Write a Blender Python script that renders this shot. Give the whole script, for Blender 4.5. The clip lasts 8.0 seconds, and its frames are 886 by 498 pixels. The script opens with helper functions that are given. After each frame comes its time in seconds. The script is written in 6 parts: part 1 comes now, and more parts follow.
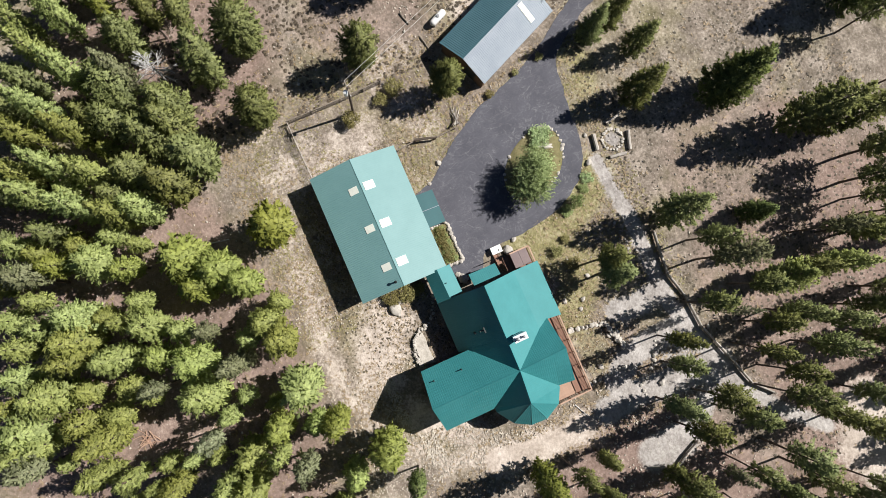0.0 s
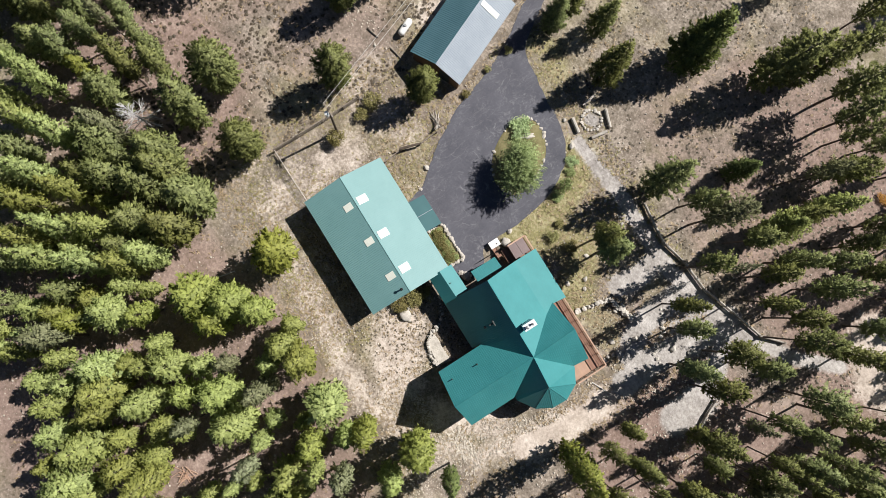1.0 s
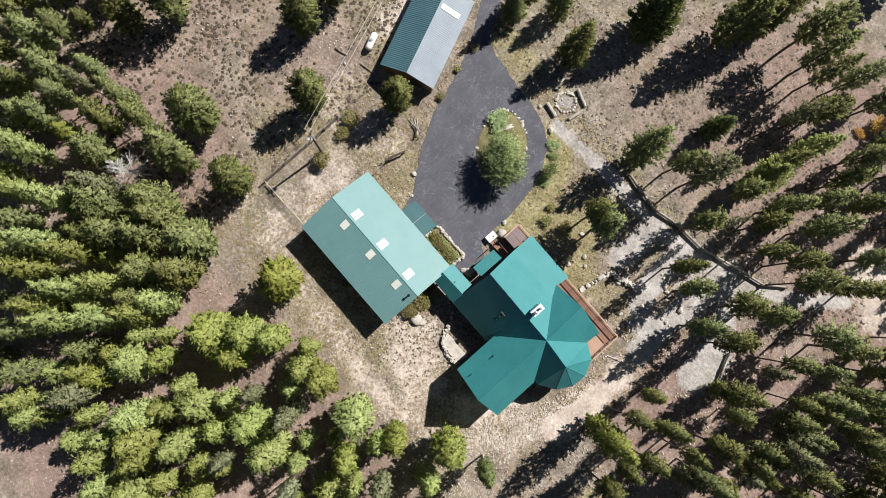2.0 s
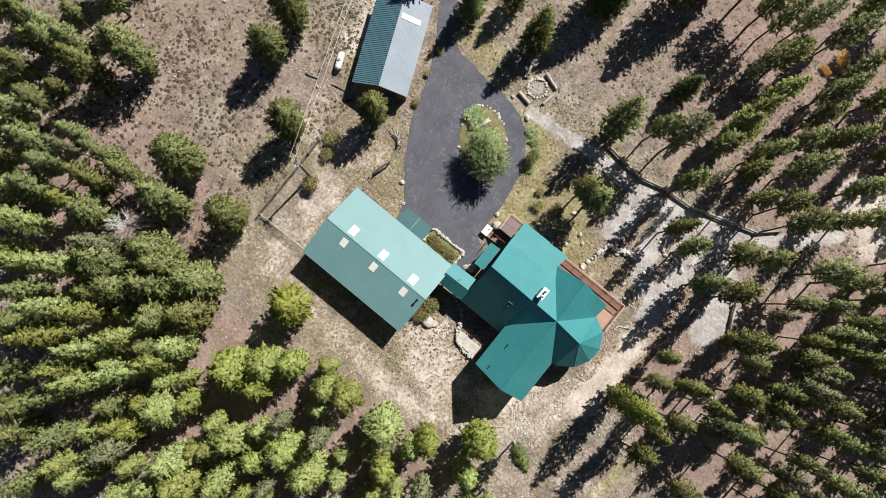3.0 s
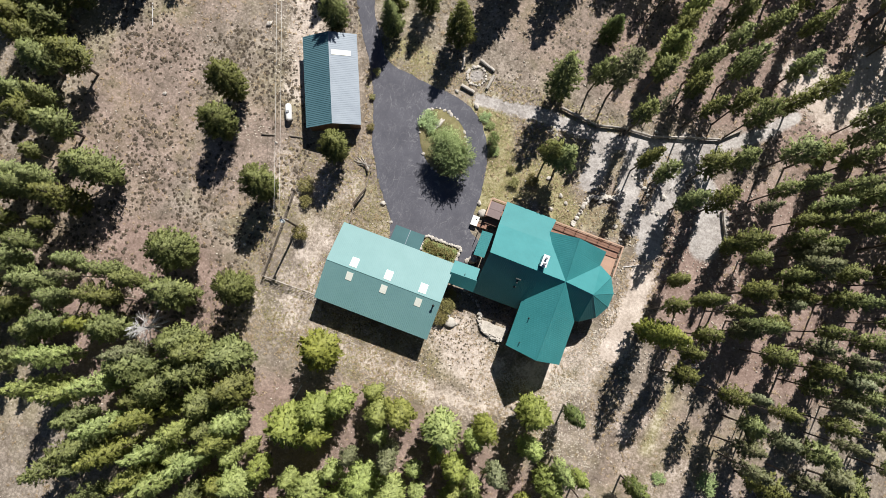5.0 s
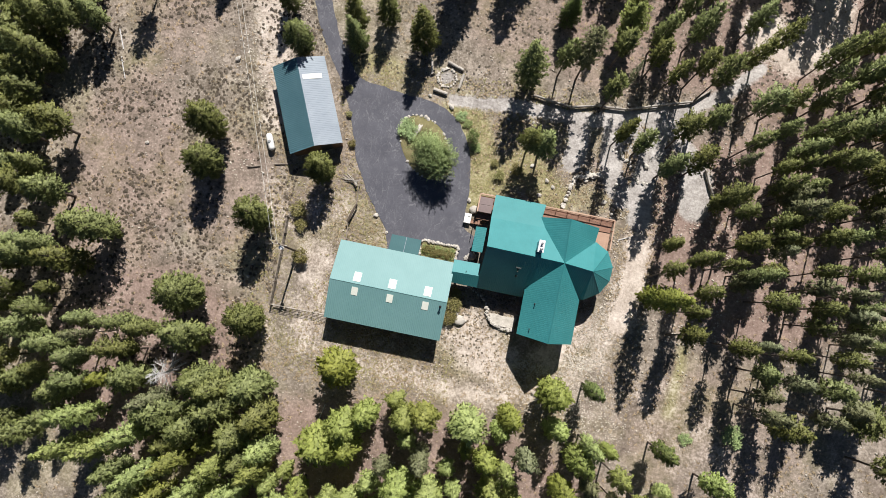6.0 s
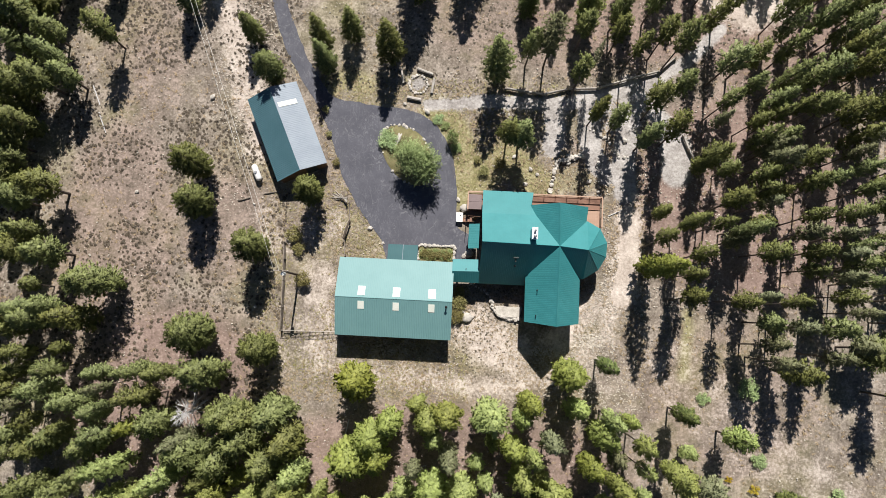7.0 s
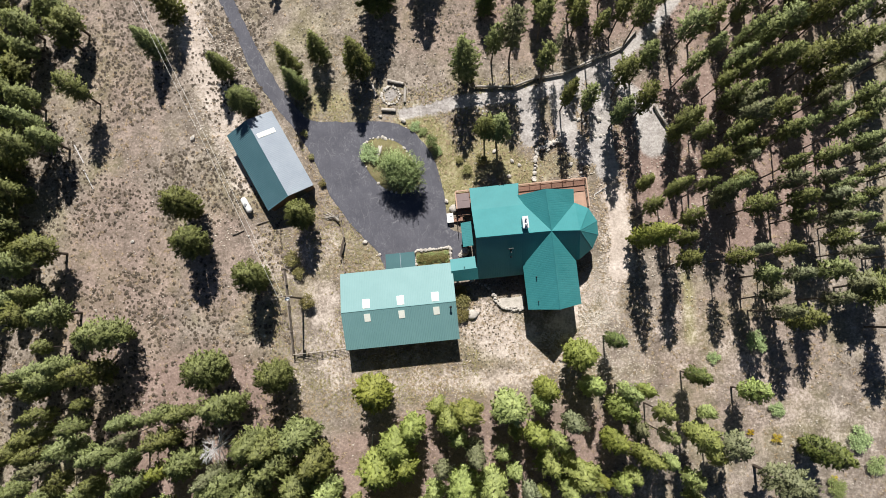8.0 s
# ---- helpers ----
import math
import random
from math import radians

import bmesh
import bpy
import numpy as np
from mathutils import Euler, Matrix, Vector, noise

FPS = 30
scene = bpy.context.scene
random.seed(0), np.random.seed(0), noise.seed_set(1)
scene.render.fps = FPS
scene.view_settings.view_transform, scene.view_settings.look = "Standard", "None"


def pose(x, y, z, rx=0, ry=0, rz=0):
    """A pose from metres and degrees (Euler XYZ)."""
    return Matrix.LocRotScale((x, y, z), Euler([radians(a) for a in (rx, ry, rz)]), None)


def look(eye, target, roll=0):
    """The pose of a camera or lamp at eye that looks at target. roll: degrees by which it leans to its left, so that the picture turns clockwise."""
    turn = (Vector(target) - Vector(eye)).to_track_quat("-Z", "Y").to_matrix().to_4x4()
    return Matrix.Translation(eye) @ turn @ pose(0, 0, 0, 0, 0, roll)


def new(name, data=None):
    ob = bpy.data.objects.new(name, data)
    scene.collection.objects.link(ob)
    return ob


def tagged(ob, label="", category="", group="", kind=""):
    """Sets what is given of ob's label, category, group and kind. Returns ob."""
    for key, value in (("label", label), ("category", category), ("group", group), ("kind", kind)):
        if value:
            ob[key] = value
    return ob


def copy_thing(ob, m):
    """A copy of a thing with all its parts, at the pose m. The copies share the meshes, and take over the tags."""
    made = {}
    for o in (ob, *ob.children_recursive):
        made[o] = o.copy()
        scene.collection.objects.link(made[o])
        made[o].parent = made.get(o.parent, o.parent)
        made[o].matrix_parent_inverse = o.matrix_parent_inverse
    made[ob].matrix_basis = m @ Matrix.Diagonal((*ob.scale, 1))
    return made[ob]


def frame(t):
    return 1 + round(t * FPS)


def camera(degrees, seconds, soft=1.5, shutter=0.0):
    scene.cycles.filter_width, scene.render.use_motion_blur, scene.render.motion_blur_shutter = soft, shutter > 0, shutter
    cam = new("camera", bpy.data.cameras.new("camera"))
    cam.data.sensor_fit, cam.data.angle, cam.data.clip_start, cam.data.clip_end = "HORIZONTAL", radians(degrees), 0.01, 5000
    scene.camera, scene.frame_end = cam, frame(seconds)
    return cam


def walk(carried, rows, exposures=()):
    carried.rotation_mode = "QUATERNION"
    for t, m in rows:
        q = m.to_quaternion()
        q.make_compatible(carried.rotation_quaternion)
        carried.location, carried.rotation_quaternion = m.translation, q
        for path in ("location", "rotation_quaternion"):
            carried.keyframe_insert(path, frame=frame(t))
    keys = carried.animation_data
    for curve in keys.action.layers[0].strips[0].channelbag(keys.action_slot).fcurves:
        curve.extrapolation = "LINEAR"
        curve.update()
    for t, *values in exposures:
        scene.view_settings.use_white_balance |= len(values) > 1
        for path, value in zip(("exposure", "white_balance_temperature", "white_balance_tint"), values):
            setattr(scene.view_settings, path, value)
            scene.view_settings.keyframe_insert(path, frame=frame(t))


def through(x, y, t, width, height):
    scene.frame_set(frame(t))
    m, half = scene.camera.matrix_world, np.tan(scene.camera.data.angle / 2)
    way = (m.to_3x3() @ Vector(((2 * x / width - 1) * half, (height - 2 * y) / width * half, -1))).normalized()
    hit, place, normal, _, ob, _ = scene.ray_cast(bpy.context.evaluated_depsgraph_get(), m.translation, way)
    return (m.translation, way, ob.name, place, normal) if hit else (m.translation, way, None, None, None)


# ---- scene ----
import itertools

cam = camera(72.0, 8.0, soft=0.6)
PATH = [
    (0.0, pose(-0.000, 0.000, 72.281, 4.165, -4.400, 66.327)),
    (0.5, pose(-0.125, 0.192, 73.185, 4.323, -3.976, 62.363)),
    (1.0, pose(-0.231, 0.344, 74.080, 4.478, -3.559, 58.100)),
    (1.5, pose(-0.318, 0.459, 74.965, 4.628, -3.149, 53.615)),
    (2.0, pose(-0.388, 0.538, 75.841, 4.776, -2.747, 48.978)),
    (2.5, pose(-0.441, 0.582, 76.706, 4.919, -2.352, 44.250)),
    (3.0, pose(-0.478, 0.592, 77.561, 5.059, -1.964, 39.480)),
    (3.5, pose(-0.501, 0.571, 78.405, 5.196, -1.584, 34.712)),
    (4.0, pose(-0.509, 0.520, 79.238, 5.328, -1.211, 29.977)),
    (4.5, pose(-0.503, 0.441, 80.060, 5.457, -0.845, 25.298)),
    (5.0, pose(-0.485, 0.334, 80.870, 5.582, -0.486, 20.690)),
    (5.5, pose(-0.455, 0.202, 81.668, 5.704, -0.134, 16.157)),
    (6.0, pose(-0.414, 0.045, 82.453, 5.822, 0.210, 11.696)),
    (6.5, pose(-0.363, -0.134, 83.226, 5.936, 0.547, 7.292)),
    (7.0, pose(-0.303, -0.334, 83.985, 6.047, 0.877, 2.922)),
    (7.5, pose(-0.235, -0.554, 84.731, 6.154, 1.199, -1.445)),
    (8.0, pose(-0.158, -0.791, 85.464, 6.257, 1.515, -5.851)),
]
EXPOSURE = 0.53
walk(cam, PATH, [(0.0, EXPOSURE - 0.05), (8.0, EXPOSURE)])

SUN_EL = radians(48.0)
SUN_AZ = radians(86.2)          # from +x, anticlockwise
world = bpy.data.worlds.new("sky")
scene.world = world
world.use_nodes = True
wn = world.node_tree.nodes
wl = world.node_tree.links
sky = wn.new("ShaderNodeTexSky")
sky.sky_type = 'NISHITA'
sky.sun_disc = False
sky.sun_elevation = SUN_EL
sky.sun_rotation = math.pi / 2 - SUN_AZ
sky.altitude = 3200
sky.air_density = 0.65
sky.dust_density = 0.1
wl.new(sky.outputs[0], wn["Background"].inputs[0])
wn["Background"].inputs[1].default_value = 0.05

sun_data = bpy.data.lights.new("sun", 'SUN')
sun_data.energy = 5.0
sun_data.angle = radians(0.53)
sun_data.color = (1.0, 0.955, 0.90)
sun = new("sun", sun_data)
sun_dir = Vector((math.cos(SUN_EL) * math.cos(SUN_AZ), math.cos(SUN_EL) * math.sin(SUN_AZ), math.sin(SUN_EL)))
sun.matrix_world = look(sun_dir * 120, (0, 0, 0))

# ---------------------------------------------------------------- materials


def shader(name):
    m = bpy.data.materials.new(name)
    m.use_nodes = True
    return m, m.node_tree.nodes, m.node_tree.links, m.node_tree.nodes["Principled BSDF"]


def noise_node(n, l, scale, detail=4.0, rough=0.6, coord=None, distort=0.0):
    t = n.new("ShaderNodeTexNoise")
    t.inputs["Scale"].default_value = scale
    t.inputs["Detail"].default_value = detail
    t.inputs["Roughness"].default_value = rough
    t.inputs["Distortion"].default_value = distort
    if coord is not None:
        l.new(coord, t.inputs["Vector"])
    return t


def ramp(n, l, value, stops):
    r = n.new("ShaderNodeValToRGB")
    e = r.color_ramp.elements
    e[0].position, e[0].color = stops[0][0], (*stops[0][1], 1)
    e[1].position, e[1].color = stops[-1][0], (*stops[-1][1], 1)
    for p, c in stops[1:-1]:
        k = e.new(p)
        k.color = (*c, 1)
    l.new(value, r.inputs[0])
    return r.outputs[0]


def mixc(n, l, fac, a, b, mode='MIX'):
    m = n.new("ShaderNodeMix")
    m.data_type, m.blend_type = 'RGBA', mode
    for k, v in ((0, fac), (6, a), (7, b)):
        if isinstance(v, (int, float)):
            m.inputs[k].default_value = v
        elif isinstance(v, tuple):
            m.inputs[k].default_value = (*v, 1)
        else:
            l.new(v, m.inputs[k])
    return m.outputs[2]


def maths(n, l, op, a, b=0.0, c=0.0, clamp=False):
    m = n.new("ShaderNodeMath")
    m.operation, m.use_clamp = op, clamp
    for k, v in enumerate((a, b, c)):
        if isinstance(v, (int, float)):
            m.inputs[k].default_value = v
        else:
            l.new(v, m.inputs[k])
    return m.outputs[0]


def bump(n, l, height, bsdf, strength=0.4, distance=0.05):
    b = n.new("ShaderNodeBump")
    b.inputs["Strength"].default_value = strength
    b.inputs["Distance"].default_value = distance
    l.new(height, b.inputs["Height"])
    l.new(b.outputs[0], bsdf.inputs["Normal"])


def surface(name, dark, light, coarse=0.6, fine=9.0, rough=0.8, metal=0.0, relief=0.3, spread=0.12, spec=0.5, world_space=False):
    """A plain natural surface: two colours mixed at a coarse and a fine scale, each object and island a little different."""
    m, n, l, b = shader(name)
    if world_space:
        co = n.new("ShaderNodeNewGeometry").outputs["Position"]
    else:
        co = n.new("ShaderNodeTexCoord").outputs["Object"]
    a = noise_node(n, l, coarse, 3, 0.6, co)
    f = noise_node(n, l, fine, 5, 0.65, co)
    s = maths(n, l, 'ADD', maths(n, l, 'MULTIPLY', a.outputs[0], 0.55), maths(n, l, 'MULTIPLY', f.outputs[0], 0.45))
    col = ramp(n, l, s, [(0.33, dark), (0.67, light)])
    info = n.new("ShaderNodeObjectInfo").outputs["Random"]
    isle = n.new("ShaderNodeNewGeometry").outputs["Random Per Island"]
    v = maths(n, l, 'ADD', maths(n, l, 'MULTIPLY', info, spread), maths(n, l, 'MULTIPLY', isle, spread))
    hsv = n.new("ShaderNodeHueSaturation")
    l.new(col, hsv.inputs["Color"])
    l.new(maths(n, l, 'ADD', v, 1.0 - spread), hsv.inputs["Value"])
    l.new(hsv.outputs[0], b.inputs["Base Color"])
    b.inputs["Roughness"].default_value = rough
    b.inputs["Metallic"].default_value = metal
    b.inputs["Specular IOR Level"].default_value = spec
    if relief:
        bump(n, l, f.outputs[0], b, relief, 0.03)
    return m


def needles(name, dark, light, through, warm=0.0):
    m, n, l, b = shader(name)
    info = n.new("ShaderNodeObjectInfo").outputs["Random"]
    isle = n.new("ShaderNodeNewGeometry").outputs["Random Per Island"]
    co = n.new("ShaderNodeTexCoord").outputs["Object"]
    f = noise_node(n, l, 1.1, 3, 0.6, co)
    s = maths(n, l, 'ADD', maths(n, l, 'MULTIPLY', isle, 0.45), maths(n, l, 'MULTIPLY', f.outputs[0], 0.55))
    col = ramp(n, l, s, [(0.2, dark), (0.8, light)])
    hsv = n.new("ShaderNodeHueSaturation")
    l.new(col, hsv.inputs["Color"])
    l.new(maths(n, l, 'MULTIPLY_ADD', info, 0.034, 0.480 - warm), hsv.inputs["Hue"])
    l.new(maths(n, l, 'MULTIPLY_ADD', info, -0.2, 1.12), hsv.inputs["Saturation"])
    l.new(maths(n, l, 'MULTIPLY_ADD', info, 0.42, 0.79), hsv.inputs["Value"])
    l.new(hsv.outputs[0], b.inputs["Base Color"])
    b.inputs["Roughness"].default_value = 0.6
    b.inputs["Specular IOR Level"].default_value = 0.35
    tr = n.new("ShaderNodeBsdfTranslucent")
    l.new(hsv.outputs[0], tr.inputs["Color"])
    mx = n.new("ShaderNodeMixShader")
    mx.inputs[0].default_value = through
    l.new(b.outputs[0], mx.inputs[1])
    l.new(tr.outputs[0], mx.inputs[2])
    l.new(mx.outputs[0], n["Material Output"].inputs[0])
    return m


def painted_steel(name, dark, light, rough, spec, metal=0.0, coat=0.0):
    """Ribbed roofing sheet: paint with faint streaks down the slope, dirt patches and a broad sheen."""
    m, n, l, b = shader(name)
    co = n.new("ShaderNodeTexCoord").outputs["Object"]
    a = noise_node(n, l, 0.35, 4, 0.6, co)
    f = noise_node(n, l, 3.5, 5, 0.7, co)
    s = maths(n, l, 'ADD', maths(n, l, 'MULTIPLY', a.outputs[0], 0.65), maths(n, l, 'MULTIPLY', f.outputs[0], 0.35))
    col = ramp(n, l, s, [(0.3, dark), (0.7, light)])
    l.new(col, b.inputs["Base Color"])
    r = maths(n, l, 'MULTIPLY_ADD', f.outputs[0], 0.16, rough - 0.08)
    l.new(r, b.inputs["Roughness"])
    b.inputs["Specular IOR Level"].default_value = spec
    b.inputs["Metallic"].default_value = metal
    b.inputs["Coat Weight"].default_value = coat
    b.inputs["Coat Roughness"].default_value = 0.5
    b.inputs["Coat IOR"].default_value = 1.6
    bump(n, l, f.outputs[0], b, 0.05, 0.02)
    return m


def ground_material():
    m, n, l, b = shader("meadow_ground")
    co = n.new("ShaderNodeNewGeometry").outputs["Position"]
    att = n.new("ShaderNodeVertexColor")
    att.layer_name = "cover"
    sep = n.new("ShaderNodeSeparateColor")
    l.new(att.outputs["Color"], sep.inputs[0])
    big = noise_node(n, l, 0.045, 5, 0.6, co)
    mid = noise_node(n, l, 0.4, 6, 0.65, co)
    fine = noise_node(n, l, 2.6, 7, 0.72, co)
    grit = noise_node(n, l, 11.0, 4, 0.75, co)
    tone = maths(n, l, 'ADD', maths(n, l, 'MULTIPLY', mid.outputs[0], 0.45), maths(n, l, 'MULTIPLY', fine.outputs[0], 0.55))
    soil = ramp(n, l, tone, [(0.36, (0.100, 0.080, 0.062)), (0.5, (0.236, 0.201, 0.164)), (0.62, (0.45, 0.388, 0.330))])
    red = ramp(n, l, tone, [(0.34, (0.130, 0.085, 0.070)), (0.52, (0.272, 0.200, 0.170)), (0.66, (0.45, 0.35, 0.30))])
    pale = ramp(n, l, tone, [(0.33, (0.29, 0.240, 0.200)), (0.5, (0.50, 0.428, 0.370)), (0.66, (0.74, 0.665, 0.60))])
    grass = ramp(n, l, tone, [(0.34, (0.095, 0.095, 0.036)), (0.5, (0.275, 0.250, 0.128)), (0.64, (0.49, 0.445, 0.29))])
    grav = ramp(n, l, tone, [(0.36, (0.200, 0.180, 0.165)), (0.5, (0.385, 0.358, 0.338)), (0.64, (0.60, 0.57, 0.545))])

    def mask(ch, soft=2.2, ragged=1.6):
        x = maths(n, l, 'ADD', ch, maths(n, l, 'MULTIPLY', maths(n, l, 'SUBTRACT', tone, 0.5), ragged))
        return maths(n, l, 'MULTIPLY_ADD', x, soft, -soft * 0.5 + 0.5, clamp=True)
    patch = maths(n, l, 'MULTIPLY_ADD', big.outputs[0], 5.0, -2.3, clamp=True)
    col = mixc(n, l, maths(n, l, 'MULTIPLY', patch, 0.28), soil, red)
    dry = noise_node(n, l, 0.085, 5, 0.62, co)
    col = mixc(n, l, maths(n, l, 'MULTIPLY', maths(n, l, 'MULTIPLY_ADD', dry.outputs[0], 6.0, -2.9, clamp=True), 0.5), col, grass)
    col = mixc(n, l, mask(att.outputs["Alpha"]), col, red)
    col = mixc(n, l, mask(sep.outputs[2]), col, grass)
    col = mixc(n, l, mask(sep.outputs[1]), col, pale)
    col = mixc(n, l, mask(sep.outputs[0], 2.2, 1.0), col, grav)
    # pebbles and dry litter
    v = n.new("ShaderNodeTexVoronoi")
    v.inputs["Scale"].default_value = 3.4
    l.new(co, v.inputs["Vector"])
    peb = maths(n, l, 'LESS_THAN', v.outputs["Distance"], 0.17)
    pick = maths(n, l, 'GREATER_THAN', noise_node(n, l, 1.7, 2, 0.5, co).outputs[0], 0.54)
    col = mixc(n, l, maths(n, l, 'MULTIPLY', maths(n, l, 'MULTIPLY', peb, pick), 0.75), col, (0.62, 0.565, 0.49))
    w = n.new("ShaderNodeTexVoronoi")
    w.inputs["Scale"].default_value = 1.15
    l.new(co, w.inputs["Vector"])
    tuft = maths(n, l, 'MULTIPLY_ADD', maths(n, l, 'ADD', w.outputs["Distance"], maths(n, l, 'MULTIPLY', fine.outputs[0], 0.3)), -6.0, 2.3, clamp=True)
    keep = maths(n, l, 'SUBTRACT', 1.0, maths(n, l, 'MAXIMUM', sep.outputs[0], sep.outputs[1]), clamp=True)
    col = mixc(n, l, maths(n, l, 'MULTIPLY', maths(n, l, 'MULTIPLY', tuft, keep), 0.22), col, (0.10, 0.085, 0.05))
    l.new(col, b.inputs["Base Color"])
    b.inputs["Roughness"].default_value = 0.95
    b.inputs["Specular IOR Level"].default_value = 0.15
    h = maths(n, l, 'ADD', maths(n, l, 'MULTIPLY', fine.outputs[0], 0.6), maths(n, l, 'MULTIPLY', grit.outputs[0], 0.5))
    bump(n, l, h, b, 0.9, 0.14)
    return m


def asphalt_material():
    m, n, l, b = shader("worn_asphalt")
    co = n.new("ShaderNodeNewGeometry").outputs["Position"]
    warp = noise_node(n, l, 0.5, 4, 0.65, co)
    vm = n.new("ShaderNodeVectorMath")
    vm.operation = 'MULTIPLY_ADD'
    l.new(warp.outputs["Color"], vm.inputs[0])
    vm.inputs[1].default_value = (1.3, 1.3, 0)
    l.new(co, vm.inputs[2])

    def cracks(scale, width, cut, stretch):
        mp = n.new("ShaderNodeMapping")
        mp.inputs["Scale"].default_value = stretch
        mp.inputs["Rotation"].default_value = (0, 0, 0.45)
        l.new(vm.outputs[0], mp.inputs[0])
        v = n.new("ShaderNodeTexVoronoi")
        v.feature = 'DISTANCE_TO_EDGE'
        v.inputs["Scale"].default_value = scale
        l.new(mp.outputs[0], v.inputs["Vector"])
        line = maths(n, l, 'MULTIPLY_ADD', v.outputs[0], -1.0 / width, 1.0, clamp=True)
        gap = noise_node(n, l, 0.55, 4, 0.6, co)
        g = maths(n, l, 'MULTIPLY_ADD', gap.outputs[0], 7.0, -7.0 * cut, clamp=True)
        return maths(n, l, 'MULTIPLY', line, g)
    c1 = cracks(0.55, 0.018, 0.40, (2.3, 0.45, 1))
    c2 = cracks(1.3, 0.04, 0.46, (2.3, 0.5, 1))
    mid = noise_node(n, l, 0.28, 5, 0.6, co)
    fine = noise_node(n, l, 5.0, 6, 0.75, co)
    s = maths(n, l, 'ADD', maths(n, l, 'MULTIPLY', mid.outputs[0], 0.6), maths(n, l, 'MULTIPLY', fine.outputs[0], 0.4))
    col = ramp(n, l, s, [(0.3, (0.062, 0.063, 0.078)), (0.7, (0.118, 0.119, 0.140))])
    blot = noise_node(n, l, 1.1, 7, 0.78, co, 1.5)
    zone = noise_node(n, l, 0.16, 2, 0.5, co)
    smear = maths(n, l, 'MULTIPLY', maths(n, l, 'MULTIPLY_ADD', blot.outputs[0], 6.0, -3.15, clamp=True), maths(n, l, 'MULTIPLY_ADD', zone.outputs[0], 4.0, -1.45, clamp=True))
    col = mixc(n, l, maths(n, l, 'MULTIPLY', smear, 0.8), col, (0.27, 0.268, 0.28))
    col = mixc(n, l, maths(n, l, 'MULTIPLY', c1, 0.26), col, (0.36, 0.355, 0.36))
    col = mixc(n, l, maths(n, l, 'MULTIPLY', c2, 0.14), col, (0.32, 0.315, 0.325))
    l.new(col, b.inputs["Base Color"])
    b.inputs["Roughness"].default_value = 0.85
    b.inputs["Specular IOR Level"].default_value = 0.3
    bump(n, l, fine.outputs[0], b, 0.3, 0.02)
    return m


M_GROUND = ground_material()
M_ASPHALT = asphalt_material()
M_ROOF = painted_steel("green_house_roofing", (0.022, 0.182, 0.192), (0.038, 0.234, 0.245), 0.66, 0.5, 0.0, 0.2)
M_ROOF_PALE = painted_steel("faded_green_roofing", (0.128, 0.266, 0.268), (0.162, 0.310, 0.313), 0.7, 0.5, 0.0, 0.22)
M_ROOF_BLUE = painted_steel("blue_green_roofing", (0.058, 0.138, 0.168), (0.083, 0.175, 0.206), 0.55, 0.5)
M_ROOF_DARK = painted_steel("dark_teal_roofing", (0.022, 0.085, 0.095), (0.038, 0.115, 0.125), 0.7, 0.4)
M_GALV = painted_steel("galvanised_roofing", (0.210, 0.248, 0.292), (0.280, 0.322, 0.368), 0.6, 0.4, 0.1)
M_SKYLIGHT = surface("translucent_panel", (0.64, 0.66, 0.58), (0.78, 0.80, 0.72), 0.8, 6, 0.5, 0, 0.05, 0.05)
M_SIDING = surface("brown_log_siding", (0.105, 0.060, 0.032), (0.20, 0.125, 0.075), 0.7, 6, 0.75)
M_DARKTRIM = surface("dark_trim", (0.02, 0.03, 0.03), (0.045, 0.055, 0.055), 0.8, 8, 0.6)
M_DECK = surface("red_brown_deck_boards", (0.17, 0.085, 0.056), (0.35, 0.195, 0.135), 0.5, 7, 0.7, 0, 0.2, 0.18)
M_RAIL = surface("stained_rail_wood", (0.33, 0.20, 0.14), (0.50, 0.34, 0.25), 0.6, 7, 0.7)
M_TUBCOVER = surface("mauve_vinyl_cover", (0.16, 0.115, 0.115), (0.22, 0.165, 0.16), 0.9, 9, 0.55)
M_WHITE = surface("white_enamel", (0.70, 0.70, 0.68), (0.84, 0.84, 0.82), 0.7, 8, 0.45, 0, 0.05, 0.04)
M_CHASE = surface("pale_grey_chase", (0.50, 0.53, 0.55), (0.66, 0.69, 0.70), 0.8, 7, 0.5, 0, 0.1, 0.05)
M_STEEL = surface("grey_steel", (0.30, 0.31, 0.32), (0.45, 0.46, 0.47), 1.0, 8, 0.45, 0.6, 0.05)
M_BLACK = surface("black_iron", (0.012, 0.012, 0.013), (0.03, 0.03, 0.03), 1.0, 9, 0.5, 0.3, 0.05)
M_STONE = surface("pale_granite", (0.27, 0.245, 0.215), (0.62, 0.585, 0.53), 1.2, 8, 0.9, 0, 0.6, 0.22)
M_PEBBLE = surface("scattered_pebbles", (0.34, 0.30, 0.25), (0.66, 0.60, 0.52), 1.2, 8, 0.9, 0, 0.4, 0.3)
M_LOG = surface("weathered_log", (0.13, 0.105, 0.085), (0.34, 0.29, 0.24), 0.6, 7, 0.85, 0, 0.5, 0.2)
M_POLE = surface("creosoted_pole", (0.055, 0.040, 0.030), (0.11, 0.085, 0.065), 0.8, 7, 0.8)
M_BARK = surface("pine_bark", (0.045, 0.032, 0.025), (0.13, 0.10, 0.08), 0.9, 7, 0.9, 0, 0.6, 0.15)
M_DEADWOOD = surface("bleached_wood", (0.42, 0.41, 0.41), (0.66, 0.65, 0.64), 0.9, 7, 0.85)
